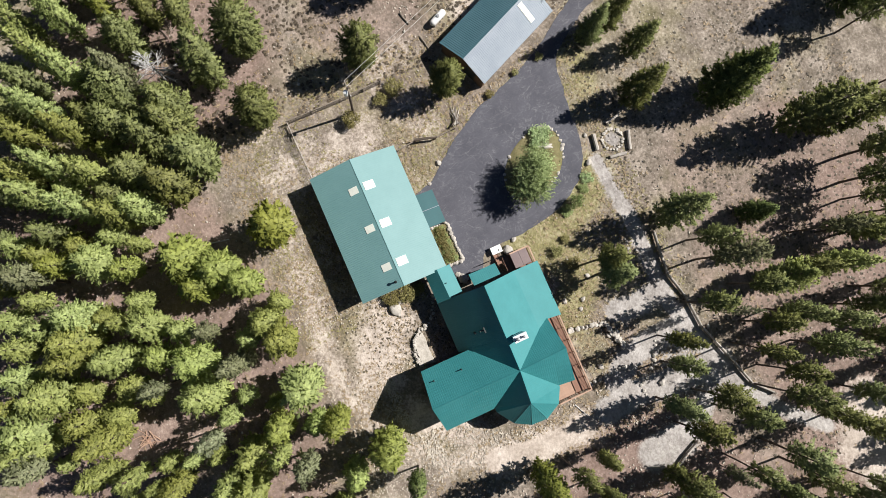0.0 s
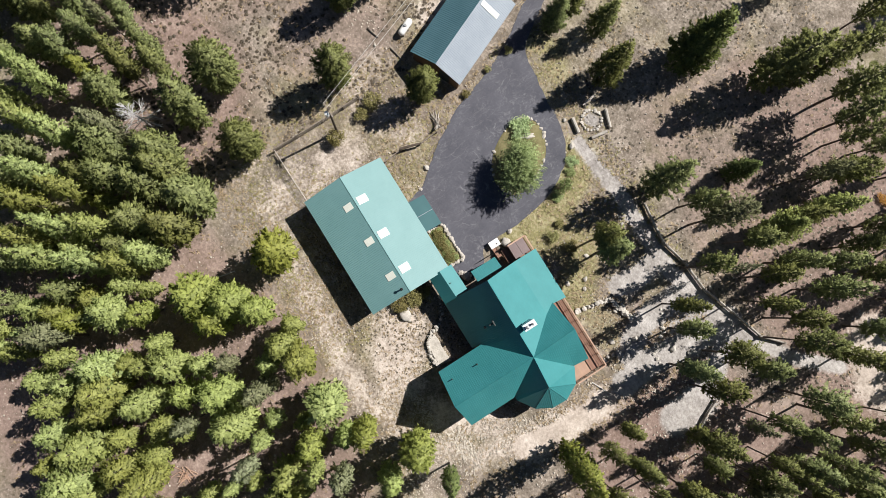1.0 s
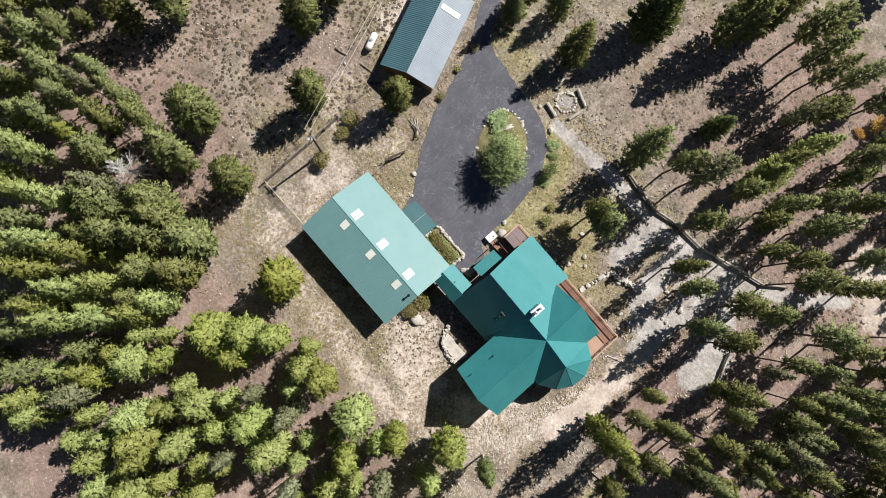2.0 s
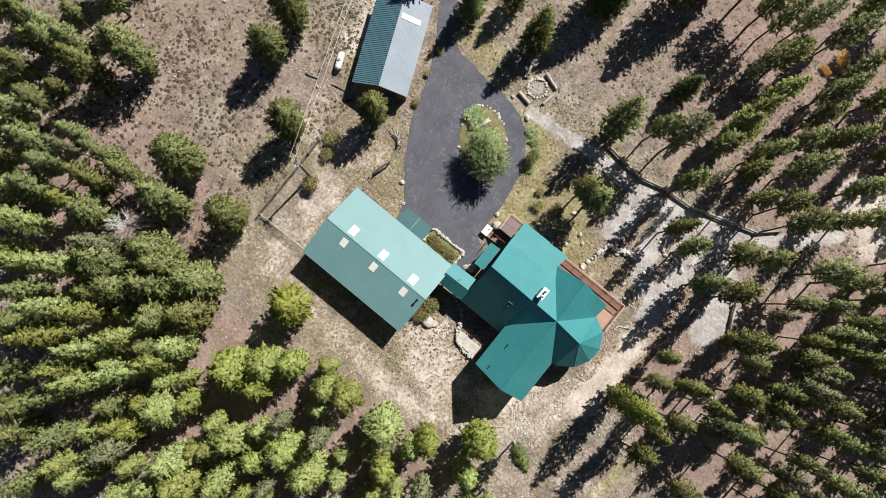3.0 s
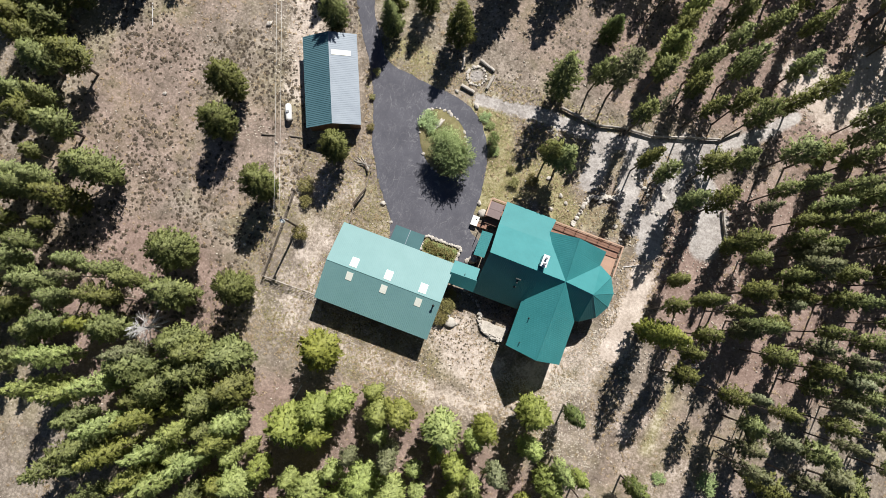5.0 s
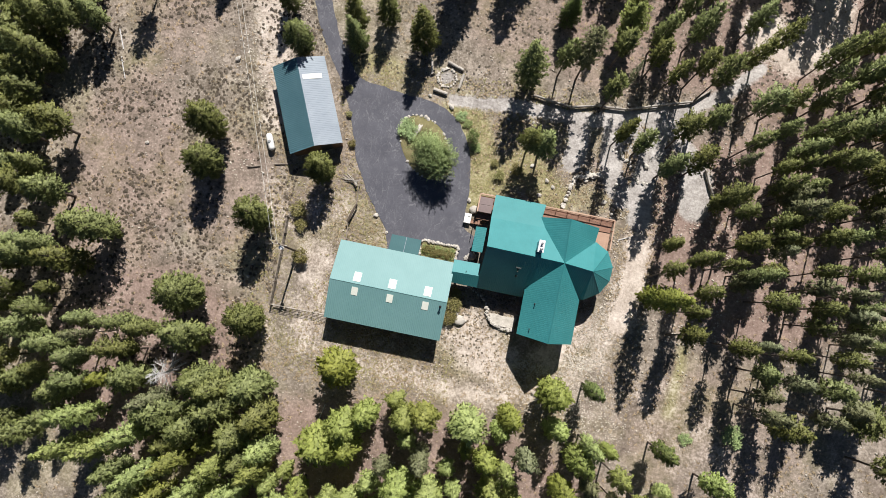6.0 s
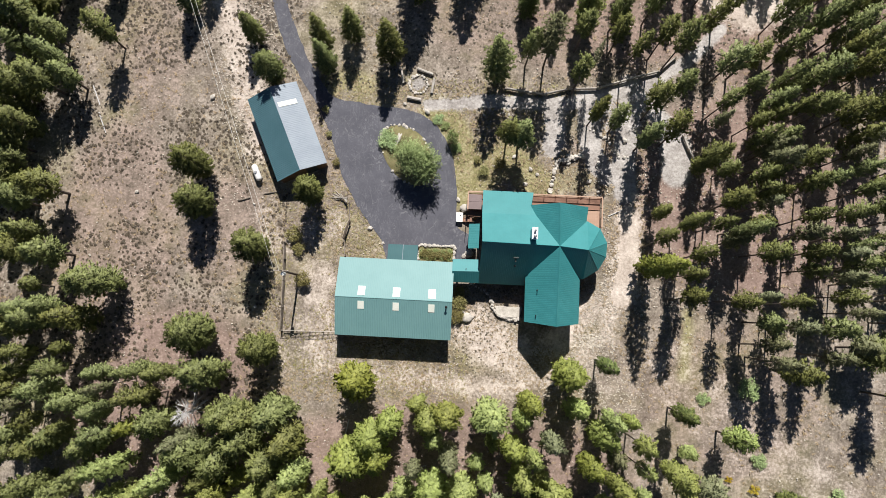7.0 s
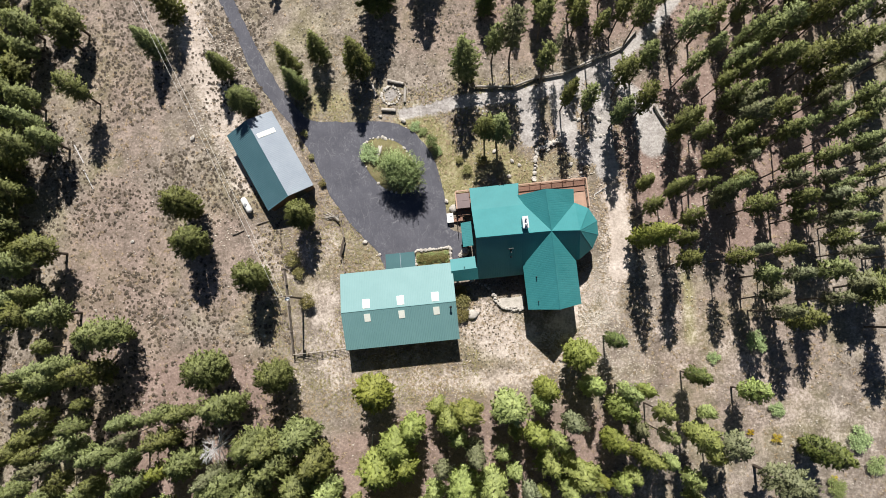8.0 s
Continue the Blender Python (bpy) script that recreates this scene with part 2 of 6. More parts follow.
M_NEEDLE = needles("pine_needles", (0.125, 0.147, 0.050), (0.320, 0.350, 0.130), 0.3)
M_NEEDLE_FRESH = needles("fresh_pine_needles", (0.210, 0.250, 0.080), (0.450, 0.500, 0.172), 0.32)
M_NEEDLE_YOUNG = needles("young_pine_needles", (0.195, 0.234, 0.060), (0.430, 0.485, 0.138), 0.32)
M_NEEDLE_DARK = needles("spruce_needles", (0.060, 0.084, 0.022), (0.23, 0.270, 0.075), 0.22)
M_NEEDLE_GREY = needles("grey_pine_needles", (0.15, 0.165, 0.085), (0.34, 0.360, 0.198), 0.3)
M_LEAF = needles("willow_leaves", (0.140, 0.195, 0.070), (0.44, 0.53, 0.235), 0.18)
M_SHRUB = needles("dry_shrub", (0.19, 0.19, 0.065), (0.43, 0.42, 0.18), 0.25, 0.01)
M_SAGE = needles("sagebrush", (0.055, 0.045, 0.030), (0.140, 0.115, 0.075), 0.15, 0.01)
M_STRAW = needles("dry_grass", (0.24, 0.20, 0.10), (0.48, 0.42, 0.25), 0.25, 0.02)
M_YELLOW = needles("yellow_bloom", (0.45, 0.36, 0.04), (0.65, 0.55, 0.08), 0.25)
M_GOLD = needles("golden_leaves", (0.34, 0.17, 0.03), (0.62, 0.36, 0.07), 0.25)
M_GREYWOOD = surface("sun_bleached_log", (0.26, 0.235, 0.205), (0.55, 0.51, 0.46), 0.6, 7, 0.85, 0, 0.4, 0.2)
M_WIRE = surface("bright_aluminium", (0.55, 0.54, 0.51), (0.68, 0.67, 0.64), 1, 6, 0.5, 0.2, 0.0, 0.05)

# ---------------------------------------------------------------- building helpers


def raw(name, verts, faces, mat, smooth=False):
    me = bpy.data.meshes.new(name)
    me.from_pydata([tuple(v) for v in verts], [], faces)
    if mat is not None:
        me.materials.append(mat)
    if smooth:
        me.polygons.foreach_set("use_smooth", [True] * len(me.polygons))
    me.update()
    return me


def piece(name, me, parent=None, m=None, label=""):
    ob = new(name, me)
    if parent is not None:
        ob.parent = parent
    if m is not None:
        ob.matrix_basis = m
    if label:
        tagged(ob, label)
    return ob


def part(name, bm, mat, parent, label="", smooth=False):
    me = bpy.data.meshes.new(name)
    bm.to_mesh(me)
    bm.free()
    me.materials.append(mat)
    if smooth:
        me.polygons.foreach_set("use_smooth", [True] * len(me.polygons))
    return piece(name, me, parent, None, label)


def thing(name, at, label, category, group="", turn=0.0):
    ob = new(name)
    ob.empty_display_size = 0.3
    ob.matrix_basis = pose(*at, 0, 0, turn)
    return tagged(ob, label, category, group)


def box(bm, lo, hi, bevel=0.0):
    r = bmesh.ops.create_cube(bm, size=1.0)
    c = [(a + b) / 2 for a, b in zip(lo, hi)]
    s = [b - a for a, b in zip(lo, hi)]
    for v in r["verts"]:
        v.co = Vector([v.co[k] * s[k] + c[k] for k in range(3)])
    if bevel:
        edges = list({e for v in r["verts"] for e in v.link_edges})
        bmesh.ops.bevel(bm, geom=edges, offset=bevel, segments=2, affect='EDGES', profile=0.6)


def tube(bm, a, b, r0, r1=None, sides=8, caps=True):
    """A tapered round bar from a to b."""
    r1 = r0 if r1 is None else r1
    a, b = Vector(a), Vector(b)
    d = (b - a).normalized()
    u = d.orthogonal().normalized()
    w = d.cross(u)
    rings = []
    for p, r in ((a, r0), (b, r1)):
        rings.append([bm.verts.new(p + (u * math.cos(t) + w * math.sin(t)) * r) for t in [2 * math.pi * k / sides for k in range(sides)]])
    for k in range(sides):
        j = (k + 1) % sides
        bm.faces.new((rings[0][k], rings[0][j], rings[1][j], rings[1][k]))
    if caps:
        bm.faces.new(rings[0][::-1])
        bm.faces.new(rings[1])


def rough_bar(bm, a, b, r0, r1, rng, steps=4, sides=7, wobble=0.12):
    """A round log with an uneven line and girth."""
    a, b = Vector(a), Vector(b)
    d = (b - a).normalized()
    u = d.orthogonal().normalized()
    w = d.cross(u)
    rings = []
    for k in range(steps + 1):
        t = k / steps
        r = (r0 + (r1 - r0) * t)
        off = (u * rng.uniform(-1, 1) + w * rng.uniform(-1, 1)) * r * wobble
        p = a + (b - a) * t + off
        rings.append([bm.verts.new(p + (u * math.cos(q) + w * math.sin(q)) * r * rng.uniform(0.9, 1.1)) for q in [2 * math.pi * i / sides for i in range(sides)]])
    for k in range(steps):
        for i in range(sides):
            j = (i + 1) % sides
            bm.faces.new((rings[k][i], rings[k][j], rings[k + 1][j], rings[k + 1][i]))
    bm.faces.new(rings[0][::-1])
    bm.faces.new(rings[-1])


def boulder_mesh(name, seed, mat, sub=1, squash=0.7):
    rng = random.Random(seed)
    bm = bmesh.new()
    bmesh.ops.create_icosphere(bm, subdivisions=sub, radius=0.5)
    sh = Vector((rng.uniform(-9, 9), rng.uniform(-9, 9), rng.uniform(-9, 9)))
    for v in bm.verts:
        k = 1 + 0.55 * noise.noise(v.co * 1.9 + sh) + 0.3 * noise.noise(v.co * 4.4 + sh)
        v.co = Vector((v.co.x * k, v.co.y * k, v.co.z * k * squash))
    me = bpy.data.meshes.new(name)
    bm.to_mesh(me)
    bm.free()
    me.materials.append(mat)
    return me


def smooth_line(pts, step, closed=False):
    """Points at even steps along a rounded line through the given ones."""
    p = [Vector((*q, 0)) if len(q) == 2 else Vector(q) for q in pts]
    n = len(p)
    out = []
    for i in range(n if closed else n - 1):
        if closed:
            a, b, c, d = p[i - 1], p[i], p[(i + 1) % n], p[(i + 2) % n]
        else:
            a, b, c, d = p[max(i - 1, 0)], p[i], p[i + 1], p[min(i + 2, n - 1)]
        k = max(1, round((c - b).length / step))
        for j in range(k):
            t = j / k
            out.append(0.5 * ((2 * b) + (c - a) * t + (2 * a - 5 * b + 4 * c - d) * t * t + (3 * b - a - 3 * c + d) * t ** 3))
    if not closed:
        out.append(p[-1])
    return out


def line_distance(px, py, pts):
    """Distance of grid points to a polyline."""
    best = np.full(px.shape, 1e9)
    for (ax, ay), (bx, by) in zip(pts[:-1], pts[1:]):
        dx, dy = bx - ax, by - ay
        t = np.clip(((px - ax) * dx + (py - ay) * dy) / (dx * dx + dy * dy + 1e-9), 0, 1)
        best = np.minimum(best, np.hypot(px - ax - t * dx, py - ay - t * dy))
    return best


# ---------------------------------------------------------------- ground

DRIVE_WEST = [(-38, 72), (-34.5, 60), (-30.9, 49.6), (-28.6, 43.4), (-27.0, 38.6), (-25.5, 35.2), (-23.0, 31.1), (-21.2, 28.6), (-19.5, 25.5), (-18.3, 22.7),
              (-17.3, 19.8), (-16.4, 17.4), (-14.5, 14.3), (-12.6, 11.6), (-10.9, 9.6), (-9.7, 6.2)]
DRIVE_SOUTH = [(-0.1, 6.2), (2.0, 6.7)]
DRIVE_EAST = [(2.2, 10.4), (0.3, 11.3), (-0.4, 13.0), (-0.5, 16.2), (-0.8, 18.2), (-1.1, 20.6), (-1.9, 23.0), (-3.5, 25.6), (-5.7, 27.3), (-8.2, 28.1),
              (-11.4, 28.4), (-15.5, 28.9), (-18.5, 29.4), (-20.4, 31.4), (-22.5, 34.6), (-24.2, 38.0), (-26.6, 43.6), (-28.7, 49.3), (-32.0, 59), (-35.5, 72)]
ISLAND = [(-11.7, 23.8), (-11.1, 25.1), (-9.7, 25.8), (-8.0, 25.6), (-6.4, 24.8), (-5.3, 23.7), (-4.2, 21.7), (-3.6, 19.7), (-4.0, 18.1),
          (-5.8, 17.2), (-8.0, 17.7), (-10.0, 19.5), (-11.3, 21.8)]


def axis_steps(lo, hi, fine):
    inner = list(np.arange(lo, hi + 0.01, fine))
    left, right, d = [], [], fine
    a, b = lo, hi
    while b < 2600:
        d *= 1.5
        a, b = a - d, b + d
        left.append(a)
        right.append(b)
    return np.array(left[::-1] + inner + right)


TRACKS = []


def build_ground():
    xs, ys = axis_steps(-80, 80, 0.55), axis_steps(-62, 88, 0.55)
    gx, gy = np.meshgrid(xs, ys)
    px, py = gx.ravel(), gy.ravel()
    rng = np.random.default_rng(4)
    rough = np.array([noise.noise(Vector((x * 0.11, y * 0.11, 3.1))) + 0.5 * noise.noise(Vector((x * 0.5, y * 0.5, 7.7))) for x, y in zip(px, py)])
    pz = -0.02 + 0.045 * np.minimum(rough, 0.4)

    def soft(d, r, w):
        return np.clip((r - d) / w + 0.5, 0, 1)
    gravel = np.zeros(px.shape)
    for pts, r in (([(-5.2, 29.0), (-1.5, 29.2), (1.5, 29.7)], 0.9), ([(-6.75, 31.9), (-6.65, 31.95)], 1.0), ([(1.0, 29.6), (2.1, 29.9), (10.3, 29.8), (15, 30.1), (19, 31.3), (24, 32.4), (27, 34.3)], 1.1),
                   ([(12.4, 29.6), (13.0, 26), (12.6, 23.6)], 1.5), ([(17.3, 31), (17.8, 25), (18.6, 22), (20.5, 20)], 1.6),
                   ([(23.5, 33), (23.2, 27), (22.5, 22), (22.9, 17.5)], 1.7), ([(24.6, 31.5), (28.5, 27.5), (30.4, 24.2), (30.2, 20.5)], 1.3),
                   ([(29.8, 24.6), (30.0, 20.8)], 2.2), ([(27, 34.3), (32, 37.5), (36, 42)], 0.9)):
        gravel = np.maximum(gravel, soft(line_distance(px, py, pts), r, 1.2))
        TRACKS.append((pts, r))
    TRACKS.append(([(22.6, 3), (23.6, 8.3), (23.4, 14.5)], 1.5))
    gravel = np.maximum(gravel, 0.95 * soft(np.hypot((px - 20) / 3.2, (py - 28.5) / 3.0), 1.0, 0.5))
    pale = np.zeros(px.shape)
    for pts, r, k in (([(-16, -8.5), (-8, -9.3), (0, -9.8), (8, -10.2), (16, -6.5), (20.5, -2), (22.6, 6), (23.6, 12), (24.2, 15)], 1.6, 0.66),
                      ([(22.6, 3), (23.6, 8.3), (23.4, 14.5)], 1.8, 1.0), ([(2, -2), (5, -4), (8, -5.5)], 3.2, 0.72), ([(-1, -1.5), (3, -0.5)], 2.0, 0.7), ([(-28.5, 22), (-31, 30), (-34, 40), (-37, 52)], 2.4, 0.78),
                      ([(-27, 12), (-26, 8), (-20, 9), (-17, 12)], 2.2, 0.5), ([(-19, 4), (-18.5, -2), (-18, -7)], 2.6, 0.55), ([(14, -3.5), (18.5, 2)], 2.4, 0.7),
                      ([(-22, -6), (-25, -14), (-30, -22)], 1.8, 0.35), ([(30, -6), (38, -14), (50, -22)], 5, 0.32), ([(36, 47.5), (40, 45.5), (43.5, 47), (44.5, 52)], 3.6, 0.9)):
        pale = np.maximum(pale, k * soft(line_distance(px, py, pts), r, 2.6))
    grass = np.zeros(px.shape)
    for pts, r, k in (([(0.8, 16), (0.3, 21), (-1.5, 25.5), (-4, 28)], 2.4, 0.85), ([(3, 19), (6, 22), (9, 20), (11, 18)], 2.6, 0.72), ([(14.5, 19), (17, 19)], 2.2, 0.5),
                      ([(-19, 31), (-17, 33), (-14, 31.5)], 1.7, 0.6), ([(-20, 30.5), (-18.3, 25), (-16.8, 20)], 0.8, 0.7), ([(-24, 33), (-27, 39)], 0.9, 0.5),
                      ([(-20, -8), (-10, -9), (-12, -7)], 1.1, 0.4), ([(31.8, 1.4), (31.5, -3.3), (31.1, -7.2)], 1.0, 0.72), ([(-16.5, 12), (-14, 12)], 1.0, 0.55)):
        grass = np.maximum(grass, k * soft(line_distance(px, py, pts), r, 1.8))
    duff = np.zeros(px.shape)
    for cx, cy, ax, ay, k in ((8, 44, 18, 10, 0.45), (40, 18, 18, 16, 0.82), (22, 44, 18, 9, 0.66), (16, 40, 12, 7, 0.5), (-38, -14, 16, 14, 0.75), (0, -20, 26, 8, 0.7), (-8, -36, 26, 14, 0.72), (-48, 6, 10, 22, 0.5),
                              (38, -10, 14, 12, 0.4), (46, 44, 18, 14, 0.68), (24, 58, 22, 12, 0.72), (4, 53, 9, 6, 0.6), (-46, 40, 8, 20, 0.4), (-33, 10, 7, 10, 0.45), (22, 24, 7, 7, 0.5)):
        duff = np.maximum(duff, k * soft(np.hypot((px - cx) / ax, (py - cy) / ay), 1.0, 0.5))
    cover = np.stack([gravel, pale, grass, duff], -1)
    nx, ny = len(xs), len(ys)
    i = np.arange((nx - 1) * (ny - 1))
    c, r = i % (nx - 1), i // (nx - 1)
    a = r * nx + c
    me = bpy.data.meshes.new("ground")
    me.from_pydata(np.stack([px, py, pz], -1).tolist(), [], np.stack([a, a + 1, a + nx + 1, a + nx], -1).tolist())
    layer = me.color_attributes.new("cover", 'FLOAT_COLOR', 'POINT')
    layer.data.foreach_set("color", cover.astype(np.float32).ravel())
    me.polygons.foreach_set("use_smooth", [True] * len(me.polygons))
    me.materials.append(M_GROUND)
    tagged(new("ground", me), "dry sandy ground with sparse grass, gravel tracks and pine litter", "ground", kind="structure")


def sheet(name, loops, z, thick, mat):
    """A flat slab bounded by the first loop, with the other loops cut out."""
    bm = bmesh.new()
    edges = []
    for pts in loops:
        vs = [bm.verts.new((p[0], p[1], z)) for p in pts]
        edges += [bm.edges.new((vs[k], vs[(k + 1) % len(vs)])) for k in range(len(vs))]
    bmesh.ops.triangle_fill(bm, use_beauty=True, use_dissolve=False, edges=edges)
    for f in bm.faces:
        if f.normal.z < 0:
            f.normal_flip()
    rim = [e for e in bm.edges if e.is_boundary]
    ext = bmesh.ops.extrude_edge_only(bm, edges=rim)
    for v in ext["geom"]:
        if isinstance(v, bmesh.types.BMVert):
            v.co.z -= thick
    me = bpy.data.meshes.new(name)
    bm.to_mesh(me)
    bm.free()
    me.materials.append(mat)
    return new(name, me)


def wavy(pts, amount, seed):
    return [(p.x + amount * noise.noise(Vector((p.x * 0.9, p.y * 0.9, seed))), p.y + amount * noise.noise(Vector((p.x * 0.9, p.y * 0.9, seed + 5)))) for p in pts]


build_ground()
edge = wavy(smooth_line(DRIVE_WEST, 0.5), 0.22, 1.0) + [tuple(p) for p in DRIVE_SOUTH] + wavy(smooth_line(DRIVE_EAST, 0.5), 0.22, 2.0)
isle_line = smooth_line(ISLAND, 0.5, True)
tagged(sheet("road", [edge, [(p.x, p.y) for p in isle_line]], 0.055, 0.12, M_ASPHALT), "dark cracked asphalt driveway with pale sealed cracks", "driveway", kind="structure")

# ---------------------------------------------------------------- stones

STONES = [boulder_mesh("stone", 100 + k, M_STONE, 1, 0.6) for k in range(10)]
BOULDERS = [boulder_mesh("boulder", 200 + k, M_STONE, 3, 0.7) for k in range(4)]
for me in BOULDERS:
    me.polygons.foreach_set("use_smooth", [True] * len(me.polygons))


def stone_row(owner, pts, size, gap, seed, z=0.1, rows=1, jitter=0.12, closed=False, skip=0.0):
    rng = random.Random(seed)
    base = owner.matrix_basis.translation
    for row in range(rows):
        for p in smooth_line(pts, gap, closed):
            if rng.random() < skip:
                continue
            s = size * rng.uniform(0.55, 1.5)
            q = Vector((p.x + rng.uniform(-jitter, jitter), p.y + rng.uniform(-jitter, jitter), z + row * size * 0.55 + 0.2 * s * 0.5)) - base
            m = Matrix.LocRotScale(q, Euler((rng.uniform(-0.3, 0.3), rng.uniform(-0.3, 0.3), rng.uniform(0, 6.3))), Vector((s, s * rng.uniform(0.7, 1.0), s * rng.uniform(0.7, 1.0))))
            piece("stone", rng.choice(STONES), owner, m)


def lone_boulder(x, y, sx, sy, sz, turn, k, label="pale granite boulder lying on the ground"):
    ob = new("boulder", BOULDERS[k % 4])
    ob.matrix_basis = Matrix.LocRotScale((x, y, sz * 0.22), Euler((0, 0, radians(turn))), (sx, sy, sz))
    tagged(ob, label, "boulder", "boulders")


mound = bmesh.new()
ring_pts = [Vector((p.x, p.y, 0)) for p in isle_line]
centre = sum(ring_pts, Vector()) / len(ring_pts)
loops = []
for f, z in ((1.0, 0.02), (0.93, 0.16), (0.7, 0.26), (0.35, 0.34)):
    loops.append([mound.verts.new((centre.x + (p.x - centre.x) * f, centre.y + (p.y - centre.y) * f, z + 0.03 * noise.noise(p * f))) for p in ring_pts])
for a, b in zip(loops[:-1], loops[1:]):
    for k in range(len(a)):
        j = (k + 1) % len(a)
        mound.faces.new((a[k], a[j], b[j], b[k]))
top = mound.verts.new((centre.x, centre.y, 0.36))
for k in range(len(loops[-1])):
    mound.faces.new((loops[-1][k], loops[-1][(k + 1) % len(loops[-1])], top))
M_TURF = surface("turning_grass", (0.085, 0.085, 0.035), (0.27, 0.235, 0.125), 0.8, 5, 0.95, 0, 0.8, 0.05, 0.15, True)
island = part("planting_island", mound, M_TURF, None, smooth=True)
tagged(island, "grassy planting island ringed with pale stones in the driveway", "planting bed", kind="structure")
stone_row(island, [(-11.7, 24.0), (-11.1, 25.1), (-9.7, 25.8), (-8.0, 25.6), (-7.1, 25.2)], 0.55, 0.5, 11, 0.08)
stone_row(island, [(-5.6, 24.0), (-4.9, 22.8), (-4.3, 21.9), (-3.9, 20.6)], 0.5, 0.5, 12, 0.08)
stone_row(island, [(-3.8, 19.6), (-4.1, 18.2), (-5.8, 17.3), (-8.0, 17.8), (-10.0, 19.6), (-11.2, 21.8)], 0.38, 0.75, 13, 0.08, skip=0.3)
lone_boulder(-9.15, 23.7, 0.85, 2.1, 0.9, -25, 0, "long white boulder on the planting island")

# ---------------------------------------------------------------- roofs


def roof_slope(name, corners, mat, parent, thick=0.10, pitch=0.23, rib=0.009, label=""):
    """A sheet-metal slope over the given corners, folded into ribs that run down the slope."""
    p = [Vector(c) for c in corners]
    nrm = Vector((0, 0, 0))
    for k in range(len(p)):
        nrm += p[k].cross(p[(k + 1) % len(p)])
    nrm.normalize()
    if nrm.z < 0:
        p.reverse()
        nrm = -nrm
    down = (Vector((0, 0, -1)) - nrm * nrm.dot(Vector((0, 0, -1)))).normalized()
    side = nrm.cross(down).normalized()
    bm = bmesh.new()
    bm.faces.new([bm.verts.new(q) for q in p])
    runs = [(q - p[0]).dot(side) for q in p]
    lo, hi = min(runs), max(runs)
    w = 0.032
    rib = rib * (0.3 if down.y > 0.55 else 1.0)
    s = lo + pitch * 0.5
    crests = []
    while s < hi - 0.05:
        for o in (-w, -w * 0.45, w * 0.45, w):
            bmesh.ops.bisect_plane(bm, geom=bm.verts[:] + bm.edges[:] + bm.faces[:], dist=1e-5, plane_co=p[0] + side * (s + o), plane_no=side)
        crests.append(s)
        s += pitch
    for v in bm.verts:
        q = (v.co - p[0]).dot(side)
        k = round((q - lo - pitch * 0.5) / pitch)
        if 0 <= k < len(crests) and abs(q - crests[k]) < w * 0.6:
            v.co += nrm * rib
    r = bmesh.ops.extrude_face_region(bm, geom=bm.faces[:])
    for v in r["geom"]:
        if isinstance(v, bmesh.types.BMVert):
            v.co.z -= thick
    bmesh.ops.recalc_face_normals(bm, faces=bm.faces[:])
    return part(name, bm, mat, parent, label)


def cap_line(name, a, b, mat, parent, width=0.16, drop=0.06):
    """A folded ridge or hip cap."""
    a, b = Vector(a), Vector(b)
    d = (b - a).normalized()
    s = d.cross(Vector((0, 0, 1))).normalized() * width
    up = Vector((0, 0, 0.045))
    dn = Vector((0, 0, -drop))
    bm = bmesh.new()
    rows = [[bm.verts.new(q + o) for o in (-s + dn, up, s + dn)] for q in (a, b)]
    for k in range(2):
        bm.faces.new((rows[0][k], rows[0][k + 1], rows[1][k + 1], rows[1][k]))
    r = bmesh.ops.extrude_face_region(bm, geom=bm.faces[:])
    for v in r["geom"]:
        if isinstance(v, bmesh.types.BMVert):
            v.co.z -= 0.02
    bmesh.ops.recalc_face_normals(bm, faces=bm.faces[:])
    return part(name, bm, mat, parent)


def slab_walls(name, ring, parent, mat, thick=0.2, label=""):
    """Walls round a plan; ring: x, y and the wall's height at each corner."""
    bm = bmesh.new()
    n = len(ring)
    outer = [Vector((x, y, 0)) for x, y, h in ring]
    mid = sum(outer, Vector()) / n
    inner = [q + (mid - q).normalized() * thick * 1.4 for q in outer]
    lo = [bm.verts.new(q - Vector((0, 0, 0.2))) for q in outer]
    hi = [bm.verts.new(q + Vector((0, 0, r[2]))) for q, r in zip(outer, ring)]
    li = [bm.verts.new(q - Vector((0, 0, 0.2))) for q in inner]
    hh = [bm.verts.new(q + Vector((0, 0, r[2]))) for q, r in zip(inner, ring)]
    for k in range(n):
        j = (k + 1) % n
        bm.faces.new((lo[k], lo[j], hi[j], hi[k]))
        bm.faces.new((li[j], li[k], hh[k], hh[j]))
        bm.faces.new((hi[k], hi[j], hh[j], hh[k]))
        bm.faces.new((lo[j], lo[k], li[k], li[j]))
    bmesh.ops.recalc_face_normals(bm, faces=bm.faces[:])
    return part(name, bm, mat, parent, label)


# ---------------------------------------------------------------- garage

GE, GR = 3.6, 5.35      # eave and ridge heights
GX0, GX1, GY0, GY1, GYR = -15.58, -0.4, -3.82, 6.42, 1.15
garage = thing("garage", (0, 0, 0), "long garage with a faded green ribbed metal gable roof", "garage")
slab_walls("wall", [(GX0 + .4, GY0 + .45, GE), (GX1 - .4, GY0 + .45, GE), (GX1 - .4, GYR, GR - .15), (GX1 - .4, GY1 - .45, GE), (GX0 + .4, GY1 - .45, GE), (GX0 + .4, GYR, GR - .15)], garage, M_SIDING)
roof_slope("roof_slope", [(GX0, GYR, GR), (GX1, GYR, GR), (GX1, GY1, GE), (GX0, GY1, GE)], M_ROOF_PALE, garage, rib=0.02)
